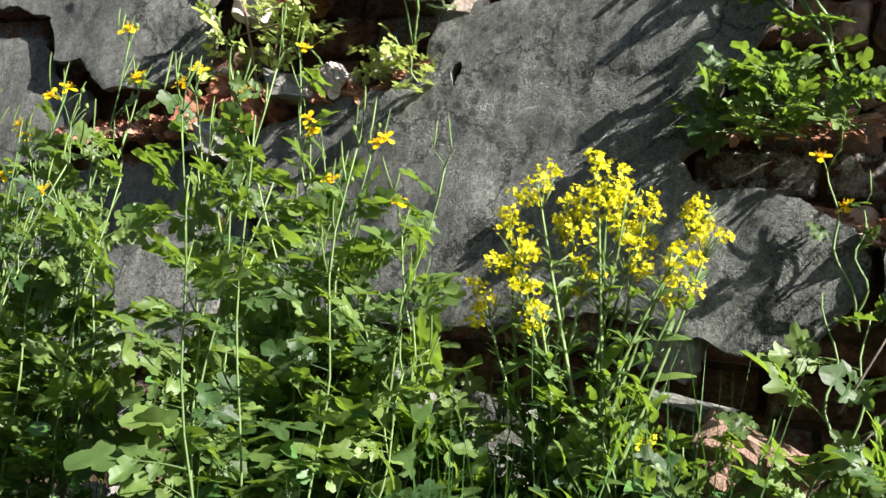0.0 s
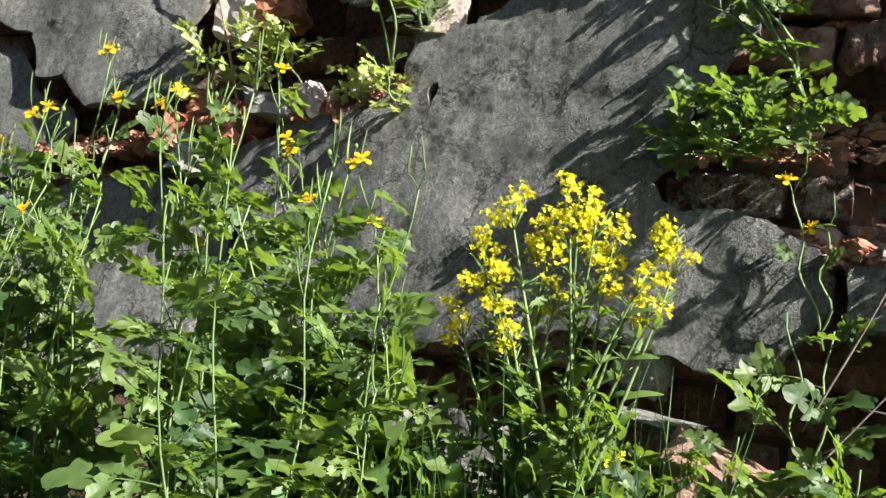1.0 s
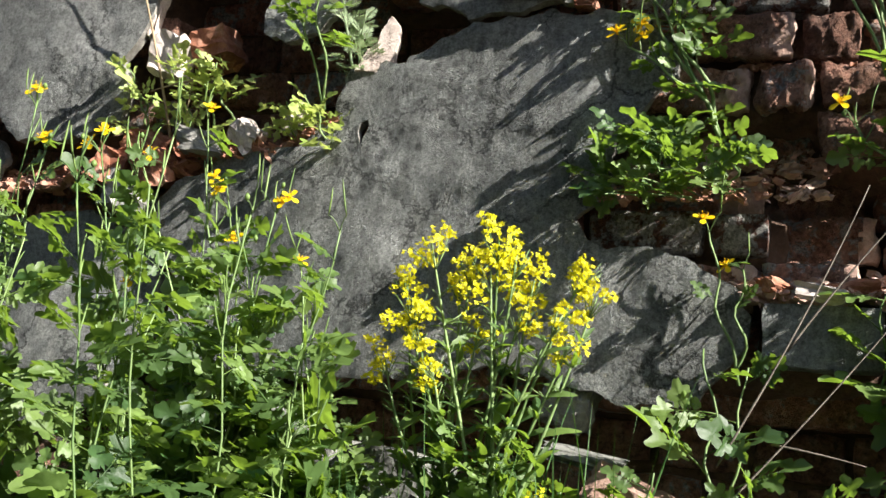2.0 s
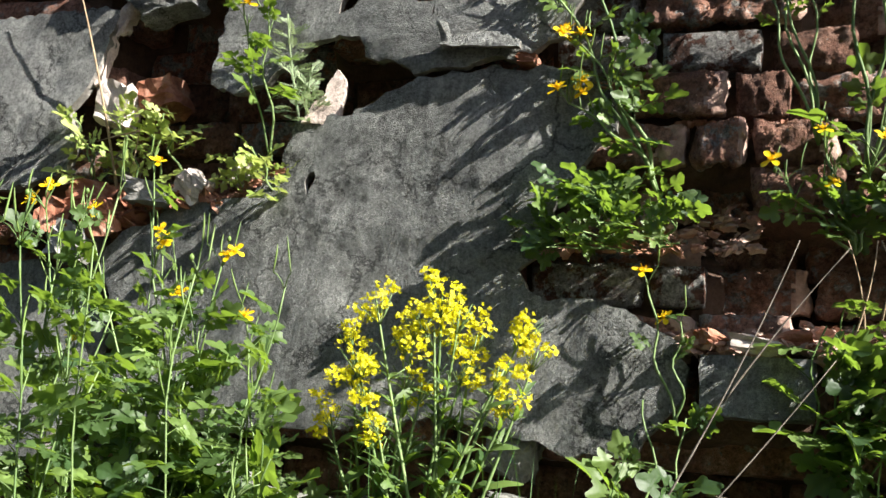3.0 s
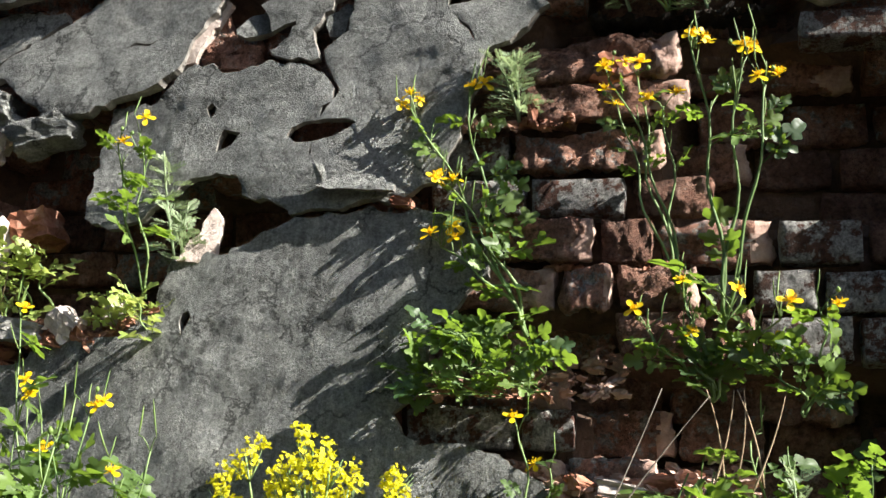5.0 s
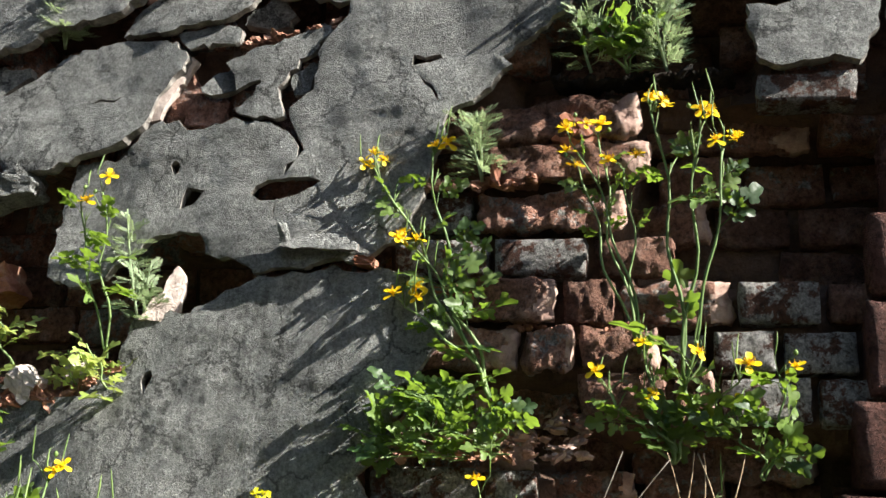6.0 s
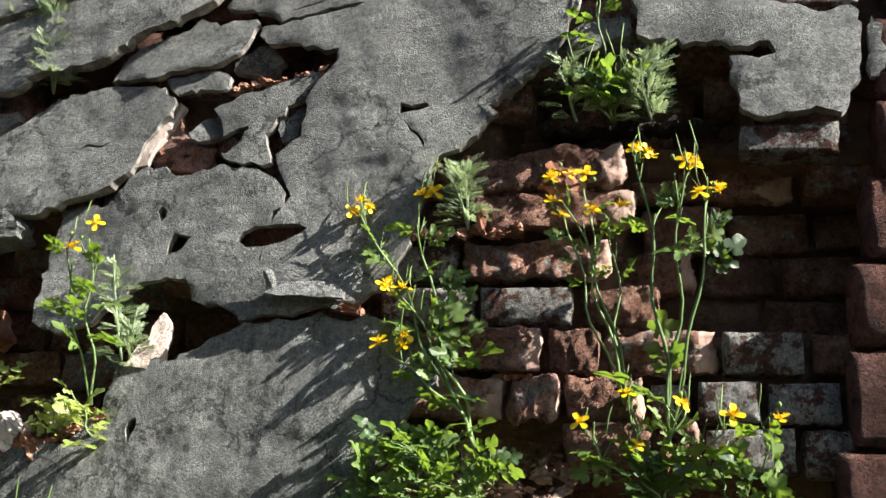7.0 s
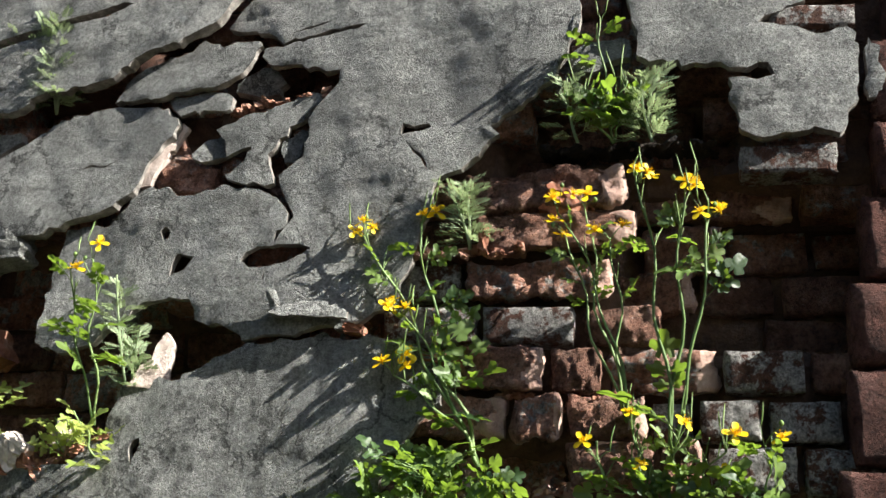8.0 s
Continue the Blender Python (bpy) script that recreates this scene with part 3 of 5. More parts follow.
# unseen dark screen behind the camera, added to cut the sky's fill light


def bank():
    xs, zs = [-14 + 0.5 * i for i in range(41)], [0.35 * j for j in range(14)]
    verts = [(x, -3.6 - 0.25 * z + 0.8 * fractal(x * 0.4, 2, z * 0.5) - 0.04 * max(0, x) ** 2, z - 0.2) for z in zs for x in xs]
    n = len(xs)
    faces = [(j * n + i, (j + 1) * n + i, (j + 1) * n + i + 1, j * n + i + 1) for j in range(len(zs) - 1) for i in range(n - 1)]
    tagged(new("backdrop", mesh_of("backdrop", verts, faces, SKY_SCREEN, True)), "unseen dark screen added across from the wall to cut skylight", "bank", kind="structure")


# mottled dark green for the added light-blocking screen
SKY_SCREEN = mottled("dark_sky_screen", [(0.3, (0.012, 0.02, 0.008)), (0.55, (0.03, 0.05, 0.018)), (0.8, (0.06, 0.085, 0.03))], 4, bump=0.9, distance=0.1, fine_scale=20)
bank()

# ---- rubble and masonry pieces ----


def lump_mesh(name, size, seed, material, rough=0.25, cuts=2, smooth=False, chips=0.0):
    """An uneven stone or broken brick of about the given size, its middle at the origin."""
    bm = bmesh.new()
    bmesh.ops.create_cube(bm, size=1.0)
    bmesh.ops.subdivide_edges(bm, edges=bm.edges[:], cuts=cuts, use_grid_fill=True)
    for v in bm.verts:
        c = v.co.copy()
        round_off = 1 - 0.13 * max(0.0, c.length - 0.55)
        n = Vector((fractal(c.x * 2 + seed, c.y * 2, c.z * 2, 3), fractal(c.x * 2, c.y * 2 + seed, c.z * 2 + 7, 3), fractal(c.x * 2 + 3, c.y * 2, c.z * 2 + seed, 3)))
        c = c * round_off + n * rough
        c = c * (1 + chips * fractal(c.x * 5 + seed, c.y * 5, c.z * 4, 3))
        v.co = Vector((c.x * size[0], c.y * size[1], c.z * size[2]))
    me = bpy.data.meshes.new(name)
    bm.to_mesh(me)
    bm.free()
    me.materials.append(material)
    if smooth:
        me.polygons.foreach_set("use_smooth", [True] * len(me.polygons))
    return me


LIMED = brick_material("limewashed_brick", (0.09, 0.045, 0.035), (0.17, 0.08, 0.055), (0.26, 0.15, 0.11), 0.0)
for node in LIMED.node_tree.nodes:
    if node.type == "VALTORGB" and abs(node.color_ramp.elements[0].position - 0.66) < 0.001:
        node.color_ramp.elements[0].position, node.color_ramp.elements[1].position = 0.46, 0.50

# broken clay, paler than the brick so its sunlit look is in the colour
SUNLIT_CLAY = mottled("sunlit_broken_clay", [(0.3, (0.24, 0.14, 0.11)), (0.55, (0.38, 0.26, 0.21)), (0.8, (0.50, 0.39, 0.335))], 35, bump=0.8, distance=0.01)


def brick_mesh(name, size, seed, material, crumble, cell=0.012, sunlit_end=False):
    """A brick of true size with crumbled faces and rounded, chipped corners, its middle at the origin."""
    bm = bmesh.new()
    nx, ny, nz = (max(2, round(v / cell)) for v in size)
    grid = {}

    def vert(i, j, k):
        key = (i, j, k)
        if key not in grid:
            grid[key] = bm.verts.new((size[0] * (i / nx - 0.5), size[1] * (j / ny - 0.5), size[2] * (k / nz - 0.5)))
        return grid[key]

    for i in range(nx):
        for k in range(nz):
            bm.faces.new((vert(i, 0, k), vert(i + 1, 0, k), vert(i + 1, 0, k + 1), vert(i, 0, k + 1)))
    ny_seen = min(ny, 4)
    for j in range(ny_seen):
        for k in range(nz):
            bm.faces.new((vert(0, j + 1, k), vert(0, j, k), vert(0, j, k + 1), vert(0, j + 1, k + 1)))
            bm.faces.new((vert(nx, j, k), vert(nx, j + 1, k), vert(nx, j + 1, k + 1), vert(nx, j, k + 1)))
        for i in range(nx):
            bm.faces.new((vert(i, j, nz), vert(i + 1, j, nz), vert(i + 1, j + 1, nz), vert(i, j + 1, nz)))
            bm.faces.new((vert(i, j + 1, 0), vert(i + 1, j + 1, 0), vert(i + 1, j, 0), vert(i, j, 0)))
    back = [vert(i, ny_seen, 0) for i in range(nx + 1)] + [vert(nx, ny_seen, k) for k in range(1, nz + 1)]
    back += [vert(i, ny_seen, nz) for i in range(nx - 1, -1, -1)] + [vert(0, ny_seen, k) for k in range(nz - 1, 0, -1)]
    bm.faces.new(list(reversed(back)))
    bm.normal_update()
    half = [v / 2 for v in size]
    r = random.Random(seed)
    cut = r.choice((-1, 1)), r.choice((-1, 1)), r.uniform(0.0, 0.022) * (1 if crumble > 0.8 else 0.3)
    for v in list(bm.verts):
        c, n = v.co.copy(), v.normal.copy()
        near = sorted((half[0] - abs(c.x), half[2] - abs(c.z), abs(c.y + half[1])))
        rounding = 0.003 * max(0.0, 1 - near[1] / 0.012)
        d = 0.0055 * fractal(c.x * 24 + seed, c.y * 24, c.z * 24, 3) + 0.0045 * abs(fractal(c.x * 60, c.y * 60 + seed, c.z * 60, 3)) - 0.001
        corner = max(0.0, 0.05 - math.hypot(c.x - cut[0] * half[0], c.z - cut[1] * half[2])) / 0.05
        v.co = c - n * (crumble * d + rounding) + Vector((0, cut[2] * corner, 0))
    me = bpy.data.meshes.new(name)
    bm.to_mesh(me)
    bm.free()
    me.materials.append(material)
    me.polygons.foreach_set("use_smooth", [True] * len(me.polygons))
    # only the right, sun-side end gets the paler clay, as painted sunlight
    if sunlit_end:
        me.materials.append(SUNLIT_CLAY)
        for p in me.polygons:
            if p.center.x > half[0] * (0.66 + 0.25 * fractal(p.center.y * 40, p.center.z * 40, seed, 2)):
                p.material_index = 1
    return me


LONG, SHORT, TALL, DEEP = 0.24, 0.12, 0.061, 0.11
BRICK_SHAPES = {l: [brick_mesh("brick", (l, DEEP, TALL), 3.7 * k, BRICK, 0.8, 0.016) for k in range(5)] for l in (LONG, SHORT)}
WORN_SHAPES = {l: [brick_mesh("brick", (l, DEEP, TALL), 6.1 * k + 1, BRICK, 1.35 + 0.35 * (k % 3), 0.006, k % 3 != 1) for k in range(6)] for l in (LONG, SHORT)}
LIMED_SHAPES = {l: [brick_mesh("brick", (l, DEEP, TALL), 5.1 * k + 2, LIMED, 0.45, 0.011) for k in range(4)] for l in (LONG, SHORT)}
RED_SHAPES = [brick_mesh("block", (0.22, 0.26, 0.125), 2.3 * k + 9, RED, 0.7, 0.016) for k in range(5)]

OUTLINES = [sheet[0] for sheet in SHEETS]


def covered(x0, x1, z0, z1):
    """Whether the plaster hides that stretch of brickwork."""
    probes = [(x0, z0), (x1, z0), (x0, z1), (x1, z1), ((x0 + x1) / 2, (z0 + z1) / 2), ((x0 + x1) / 2, z0), ((x0 + x1) / 2, z1)]
    grown = [(x + dx, z + dz) for x, z in probes for dx, dz in ((0.02, 0), (-0.02, 0), (0, 0.03), (0, -0.02))]
    return all(any(inside(p, o) for o in OUTLINES) for p in grown)


def lay_brick(x0, x1, z0, z1, y, shapes, tilt=1.5, depth=0.11):
    length = LONG if x1 - x0 > 0.17 else SHORT
    me = shapes[length][rng.randrange(len(shapes[length]))]
    ob = child("brick", me, wall)
    turn = Euler([radians(rng.uniform(-tilt, tilt)) for _ in range(3)])
    ob.matrix_local = Matrix.LocRotScale(((x0 + x1) / 2, y + depth / 2, (z0 + z1) / 2), turn, ((x1 - x0) / length, depth / DEEP, (z1 - z0) / TALL))
    return ob


COURSE = 0.07
BREAKS = {   # where the joints stand in the courses that lie bare
    -1: [-0.16, -0.038, 0.187, 0.31, 0.43, 0.56],
    0: [-0.165, -0.012, 0.137, 0.262, 0.40, 0.56],
    1: [-0.13, -0.045, 0.092, 0.176, 0.335, 0.455, 0.57],
    2: [-0.16, 0.038, 0.118, 0.235, 0.30, 0.392, 0.497, 0.60],
    3: [-0.16, -0.01, 0.115, 0.245, 0.31, 0.435, 0.545],
    5: [-0.30, -0.182, -0.014, 0.07, 0.20, 0.32, 0.45, 0.57],
    7: [-0.2, 0.062, 0.205, 0.32, 0.44, 0.56],
}
LIMEWASHED = {(0, -0.165), (1, 0.335), (2, 0.30), (3, 0.31), (3, 0.435), (2, 0.392), (5, -0.182), (5, -0.014), (-1, -0.16), (0, -0.012), (2, 0.235)}
LOST = {(0, 0.262), (4, 0.1)}


def brickwork():
    for k in range(-12, 12):
        top = 1.19 - COURSE * k + (0.012 if k >= 5 else 0.0)
        xs = BREAKS.get(k)
        if not xs:
            xs, x = [], -1.62 + rng.uniform(0, 0.12)
            while x < 0.62:
                xs.append(x)
                x += rng.choice((0.127, 0.127, 0.252))
        else:
            left = xs[0]
            while left > -1.45:
                left -= rng.choice((0.127, 0.252))
                xs = [left] + xs
        for x0, x1 in zip(xs, xs[1:]):
            z0, z1 = top - COURSE + 0.009 + rng.uniform(-0.003, 0.003), top + rng.uniform(-0.004, 0.003)
            if covered(x0, x1, z0, z1) or z0 < 0.28 or (k, x0) in LOST:
                continue
            deep = recess((x0 + x1) / 2, (z0 + z1) / 2)
            limed = (k, x0) in LIMEWASHED
            bare = -0.2 < x0 < 0.29 and 0.6 < z0 < 1.4
            y = BRICKS + deep + (rng.uniform(-0.004, 0.006) if limed else rng.uniform(-0.02, 0.008) if bare else rng.uniform(0.008, 0.024))
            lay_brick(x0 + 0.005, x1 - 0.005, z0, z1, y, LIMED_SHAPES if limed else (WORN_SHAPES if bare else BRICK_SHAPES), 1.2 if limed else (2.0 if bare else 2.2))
    # whitened bricks under the upper plaster
    lay_brick(0.375, 0.512, 1.372, 1.418, 1.395, LIMED_SHAPES, 1)
    lay_brick(0.43, 0.555, 1.615, 1.655, 1.40, LIMED_SHAPES, 2)


brickwork()

# a brick still wearing its grey plaster, and small pieces of plaster
me = lump_mesh("brick", (0.142, 0.11, 0.078), 4.4, PLASTER, 0.03, 3)
child("brick", me, wall, pose(0.133, 1.445, 0.688, 1, 0.5, 2), "brick with grey plaster on its face and a pale broken edge")


def plaster_crumbs():
    h = Soup()
    h.tube([(-0.318, 1.388, 1.165), (-0.319, 1.38, 1.182), (-0.324, 1.374, 1.198), (-0.332, 1.376, 1.203)], [0.012, 0.008, 0.0085, 0.004], 7)
    child("plaster_hook", h.mesh("plaster_hook", PLASTER), wall, None, "small hooked crumb of plaster")
    # lumps of plaster left hanging at the rim of the hollow
    for x, y, z, sx, sy, sz, ry, seed in ((-0.835, 1.415, 1.292, 0.10, 0.06, 0.055, -14, 2.6), (-0.94, 1.41, 1.345, 0.075, 0.06, 0.036, 12, 7.1), (-0.90, 1.42, 1.305, 0.045, 0.05, 0.04, 30, 5.2)):
        child("plaster_lump", lump_mesh("plaster_lump", (sx, sy, sz), seed, PLASTER, 0.12, 6, chips=0.12), wall, pose(x, y, z, 0, ry, 0), "lump of grey plaster hanging at the rim of the hollow")


plaster_crumbs()

# brown brick showing in the gaps of the upper plaster
for x, z, sx, sz, ry, seed in ((-0.553, 1.45, 0.075, 0.085, -28, 3.3), (-0.50, 1.415, 0.08, 0.05, 8, 6.4), (-0.425, 1.43, 0.05, 0.035, 12, 8.1), (-0.32, 1.50, 0.03, 0.03, 5, 4.7), (-0.32, 1.425, 0.035, 0.02, 20, 2.2)):
    child("brick", lump_mesh("brick", (sx, 0.05, sz), seed, BRICK, 0.12, 5, chips=0.2), wall, pose(x, 1.442, z, 0, ry, 0), "broken brown brick behind the plaster")

# pale broken edges of lime render
for x, y, z, sx, sy, sz, ry in ((-0.957, 1.42, 1.20, 0.016, 0.02, 0.09, 8), (-0.925, 1.415, 1.265, 0.022, 0.02, 0.05, 20)):
    child("lime_edge", lump_mesh("lime_edge", (sx, sy, sz), x * 31, LIME, 0.26, 4, chips=0.3), wall, pose(x, y, z, 0, ry, 0), "pale pink broken edge of lime render")

HORN = [(-0.551, 1.058), (-0.541, 1.078), (-0.533, 1.092), (-0.519, 1.104), (-0.515, 1.122), (-0.505, 1.141), (-0.499, 1.146), (-0.488, 1.131), (-0.487, 1.107), (-0.494, 1.073), (-0.498, 1.056)]
horn = plaster_sheet(HORN, (), FACE - 0.002, 0.012, seed=77, lean=(0.25, -0.1), label="pointed pinkish-white plate of lime render", rough=0.003)
horn.name = horn.data.name = "lime_plate"
horn.data.materials[0] = horn.data.materials[1] = LIME

PALE_RIM = [(-0.531, 1.518), (-0.518, 1.508), (-0.532, 1.478), (-0.55, 1.45), (-0.562, 1.425), (-0.57, 1.40), (-0.588, 1.398), (-0.578, 1.432), (-0.56, 1.457), (-0.539, 1.484)]
pale_rim = plaster_sheet(PALE_RIM, (), FACE + 0.005, 0.012, seed=83, lean=(0.12, 0.0), label="pale pinkish rim of lime render under the plaster", rough=0.003)
pale_rim.name = pale_rim.data.name = "lime_rim"
pale_rim.data.materials[0] = pale_rim.data.materials[1] = LIME

# the buttress of red blocks that juts out at the side
buttress = new("buttress")
tagged(buttress, "jutting buttress of weathered red-brown masonry blocks", "buttress", kind="structure")
z = 0.2
k = 0
while z < 2.15:
    h = (0.128, 0.118, 0.136, 0.122)[k % 4]
    left = 0.482 + 0.16 * (z + h / 2 - 0.95) + (0.006, -0.006, 0.004)[k % 3]
    x = left
    while x < 1.0:
        w = 0.26 if (k + int(x * 9)) % 2 else 0.20
        ob = child("block", RED_SHAPES[(k * 3 + int(x * 10)) % 5], buttress)
        ob.matrix_local = Matrix.LocRotScale((x + w / 2, 1.40 + 0.13, z + h / 2), Euler((0, radians(rng.uniform(-1, 1)), radians(rng.uniform(-1, 1)))), ((w - 0.004) / 0.22, 1 + 0.03 * (k % 2), (h - 0.005) / 0.125))
        x += w
    z += h
    k += 1
core = bmesh.new()
bmesh.ops.create_cube(core, size=1.0, matrix=Matrix.Translation((0.88, 1.55, 1.1)) @ Matrix.Diagonal((0.44, 0.3, 2.1, 1)))
part("buttress_core", core, MORTAR, buttress)

# loose stones


def stone(x, y, z, size, material, seed, label, turn=(0, 0, 0), rough=0.22):
    ob = new("stone", lump_mesh("stone", size, seed, material, 0.75 * rough, 5, chips=0.1))
    ob.matrix_world = pose(x, y, z, *turn)
    return tagged(ob, label, "stone", "loose stones")


ROSY = mottled("rosy_broken_brick", [(0.3, (0.15, 0.085, 0.065)), (0.55, (0.30, 0.19, 0.15)), (0.8, (0.44, 0.33, 0.28))], 30, bump=0.9, distance=0.012, by_object=0.2)
DULL = mottled("dull_grey_stone", [(0.3, (0.09, 0.09, 0.08)), (0.6, (0.20, 0.20, 0.18)), (0.8, (0.30, 0.29, 0.27))], 30, bump=0.9, distance=0.01, by_object=0.2)
GREYISH = mottled("grey_stone", [(0.3, (0.16, 0.155, 0.14)), (0.6, (0.30, 0.29, 0.27)), (0.8, (0.42, 0.40, 0.37))], 26)
stone(-0.062, 1.325, 0.445, (0.125, 0.09, 0.075), ROSY, 1.2, "pink broken brick with pale lime crust among the leaves", (10, 18, 15))
stone(-0.185, 1.435, 0.58, (0.065, 0.05, 0.06), DULL, 2.2, "grey stone wedged under the broken plaster", (0, 15, 0))
stone(-0.145, 1.385, 0.512, (0.10, 0.07, 0.016), DULL, 7.2, "flat grey shard lying on the rubble", (6, 8, 10))
stone(-0.40, 1.36, 0.445, (0.15, 0.11, 0.10), DULL, 3.1, "rounded grey stone behind the flower stems", (0, 5, 20))
stone(-0.60, 1.38, 0.47, (0.16, 0.10, 0.11), DULL, 4.6, "grey stone at the foot of the wall", (0, 12, -10))
stone(-0.735, 1.402, 0.96, (0.045, 0.04, 0.04), STONE, 5.3, "white angular stone on the rubble ledge", (20, 30, 10))
stone(-0.808, 1.392, 0.945, (0.075, 0.05, 0.035), GREYISH, 6.7, "grey flat stone on the rubble ledge", (0, 6, 12))
stone(-0.655, 1.43, 0.985, (0.05, 0.05, 0.045), STONE, 8.9, "pale pink stone on the rubble ledge", (10, 20, 30))
stone(-0.985, 1.392, 0.905, (0.06, 0.06, 0.06), CRUMB, 9.4, "broken piece of orange brick on the ledge", (0, 25, 20))
stone(-0.895, 1.39, 0.905, (0.055, 0.05, 0.055), CRUMB, 1.7, "broken piece of orange brick on the ledge", (20, -15, 0))
stone(-0.945, 1.40, 0.865, (0.075, 0.06, 0.06), GREYISH, 2.9, "grey stone with white lime spots", (0, 10, 0))
stone(-0.93, 1.42, 0.945, (0.09, 0.06, 0.05), CRUMB, 5.9, "reddish stone lying on the ledge", (0, 5, 10))
stone(-0.865, 1.47, 1.135, (0.075, 0.07, 0.055), CRUMB, 3.3, "red brick end in the hollow of the wall", (0, -20, 0))
stone(-0.93, 1.44, 1.115, (0.06, 0.05, 0.07), STONE, 4.1, "pale broken stone in the hollow of the wall", (0, 12, 0))
stone(0.128, 1.405, 0.742, (0.062, 0.04, 0.022), STONE, 6.1, "white flat shard on the brick rubble", (8, 5, 10))
stone(0.085, 1.41, 0.745, (0.05, 0.04, 0.02), CRUMB, 2.4, "orange brick shard on the rubble", (10, 14, 40))
stone(0.165, 1.42, 0.75, (0.06, 0.04, 0.022), CRUMB, 7.7, "orange brick shard on the rubble", (10, -9, 10))
stone(-0.005, 1.41, 1.288, (0.014, 0.02, 0.04), CRUMB, 8.2, "upright splinter of pink brick", (0, 4, 0))
stone(-0.06, 1.42, 1.10, (0.06, 0.03, 0.014), CRUMB, 1.1, "orange brick chip in the joint", (0, 10, 0))
stone(-0.197, 1.405, 1.147, (0.03, 0.03, 0.014), CRUMB, 3.9, "orange brick chip under the plaster flap", (0, 5, 0))
stone(0.115, 1.435, 1.345, (0.07, 0.06, 0.05), CRUMB, 4.9, "red broken brick on the ledge", (10, 25, 10))


def crumbs(x0, x1, y0, y1, height, count, big, material, label, seed):
    """Crumbs heaped on a ledge; height(x, y) is the heap's top."""
    r = random.Random(seed)
    s = Soup()
    shape = lump_mesh("crumb", (1, 0.75, 0.5), seed, material, 0.5, 2)
    vs, fs = [v.co.copy() for v in shape.vertices], [tuple(p.vertices) for p in shape.polygons]
    bpy.data.meshes.remove(shape)
    for _ in range(count):
        x, y = r.uniform(x0, x1), r.uniform(y0, y1)
        size = big * r.uniform(0.25, 1.0) ** 1.6
        m = Matrix.LocRotScale((x, y, height(x, y) + r.uniform(-0.3, 0.4) * size), Euler([r.uniform(-0.6, 0.6), r.uniform(-0.6, 0.6), r.uniform(0, 6.3)]), (size, size, size * r.uniform(0.4, 1)))
        s.add(vs, fs, m)
    ob = tagged(new("rubble", s.mesh("rubble", material)), label, "rubble", kind="stuff")
    return ob


CHIPS = mottled("mixed_rubble", [(0.3, (0.20, 0.075, 0.045)), (0.5, (0.34, 0.17, 0.115)), (0.7, (0.46, 0.38, 0.33))], 3.0, by_object=0.0, fine_scale=120)
crumbs(-0.84, -0.57, 1.395, 1.54, lambda x, y: 0.935 + max(0, x + 0.68) * 0.4 + (y - 1.4) * 0.35, 420, 0.032, CHIPS, "reddish brick rubble heaped on a ledge", 3)
crumbs(-1.30, -0.84, 1.395, 1.50, lambda x, y: 0.885 + (y - 1.4) * 0.5 + 0.06 * (x + 1.0), 330, 0.035, CHIPS, "reddish brick rubble on the lower ledge", 4)
crumbs(0.03, 0.30, 1.395, 1.52, lambda x, y: 0.733 + (y - 1.4) * 0.4, 260, 0.034, CHIPS, "orange brick chips lying on a ledge", 5)
crumbs(-0.16, 0.13, 1.395, 1.50, lambda x, y: 0.862 + (y - 1.4) * 0.9, 300, 0.02, CHIPS, "crumbled brick and dry leaves on a ledge", 6)
crumbs(-0.12, 0.06, 1.40, 1.47, lambda x, y: 1.264 + (y - 1.4) * 0.4, 150, 0.02, CHIPS, "brick crumbs on a ledge", 7)
crumbs(-0.45, -0.27, 1.405, 1.45, lambda x, y: 1.535 + 0.12 * (x + 0.45), 110, 0.018, CHIPS, "brick crumbs behind the broken plaster", 8)
crumbs(-0.56, -0.48, 1.415, 1.47, lambda x, y: 1.36 + 0.1 * (x + 0.56), 70, 0.026, CHIPS, "red brick crumbs behind the plaster", 9)
crumbs(-0.07, 0.20, 1.425, 1.47, lambda x, y: 1.040 + (y - 1.42) * 0.3 + 0.01 * math.sin(x * 40), 130, 0.016, CHIPS, "red brick chips in the eroded courses", 10)
crumbs(0.08, 0.34, 1.40, 1.50, lambda x, y: 1.425 + (y - 1.4) * 0.3, 160, 0.022, SOIL, "dark soil crumbs under the upper weeds", 11)
crumbs(-1.1, 0.4, 1.15, 1.45, lambda x, y: ground_height(x, y) + 0.005, 500, 0.05, GREYISH, "grey rubble at the foot of the wall", 12)

# ---- plants ----


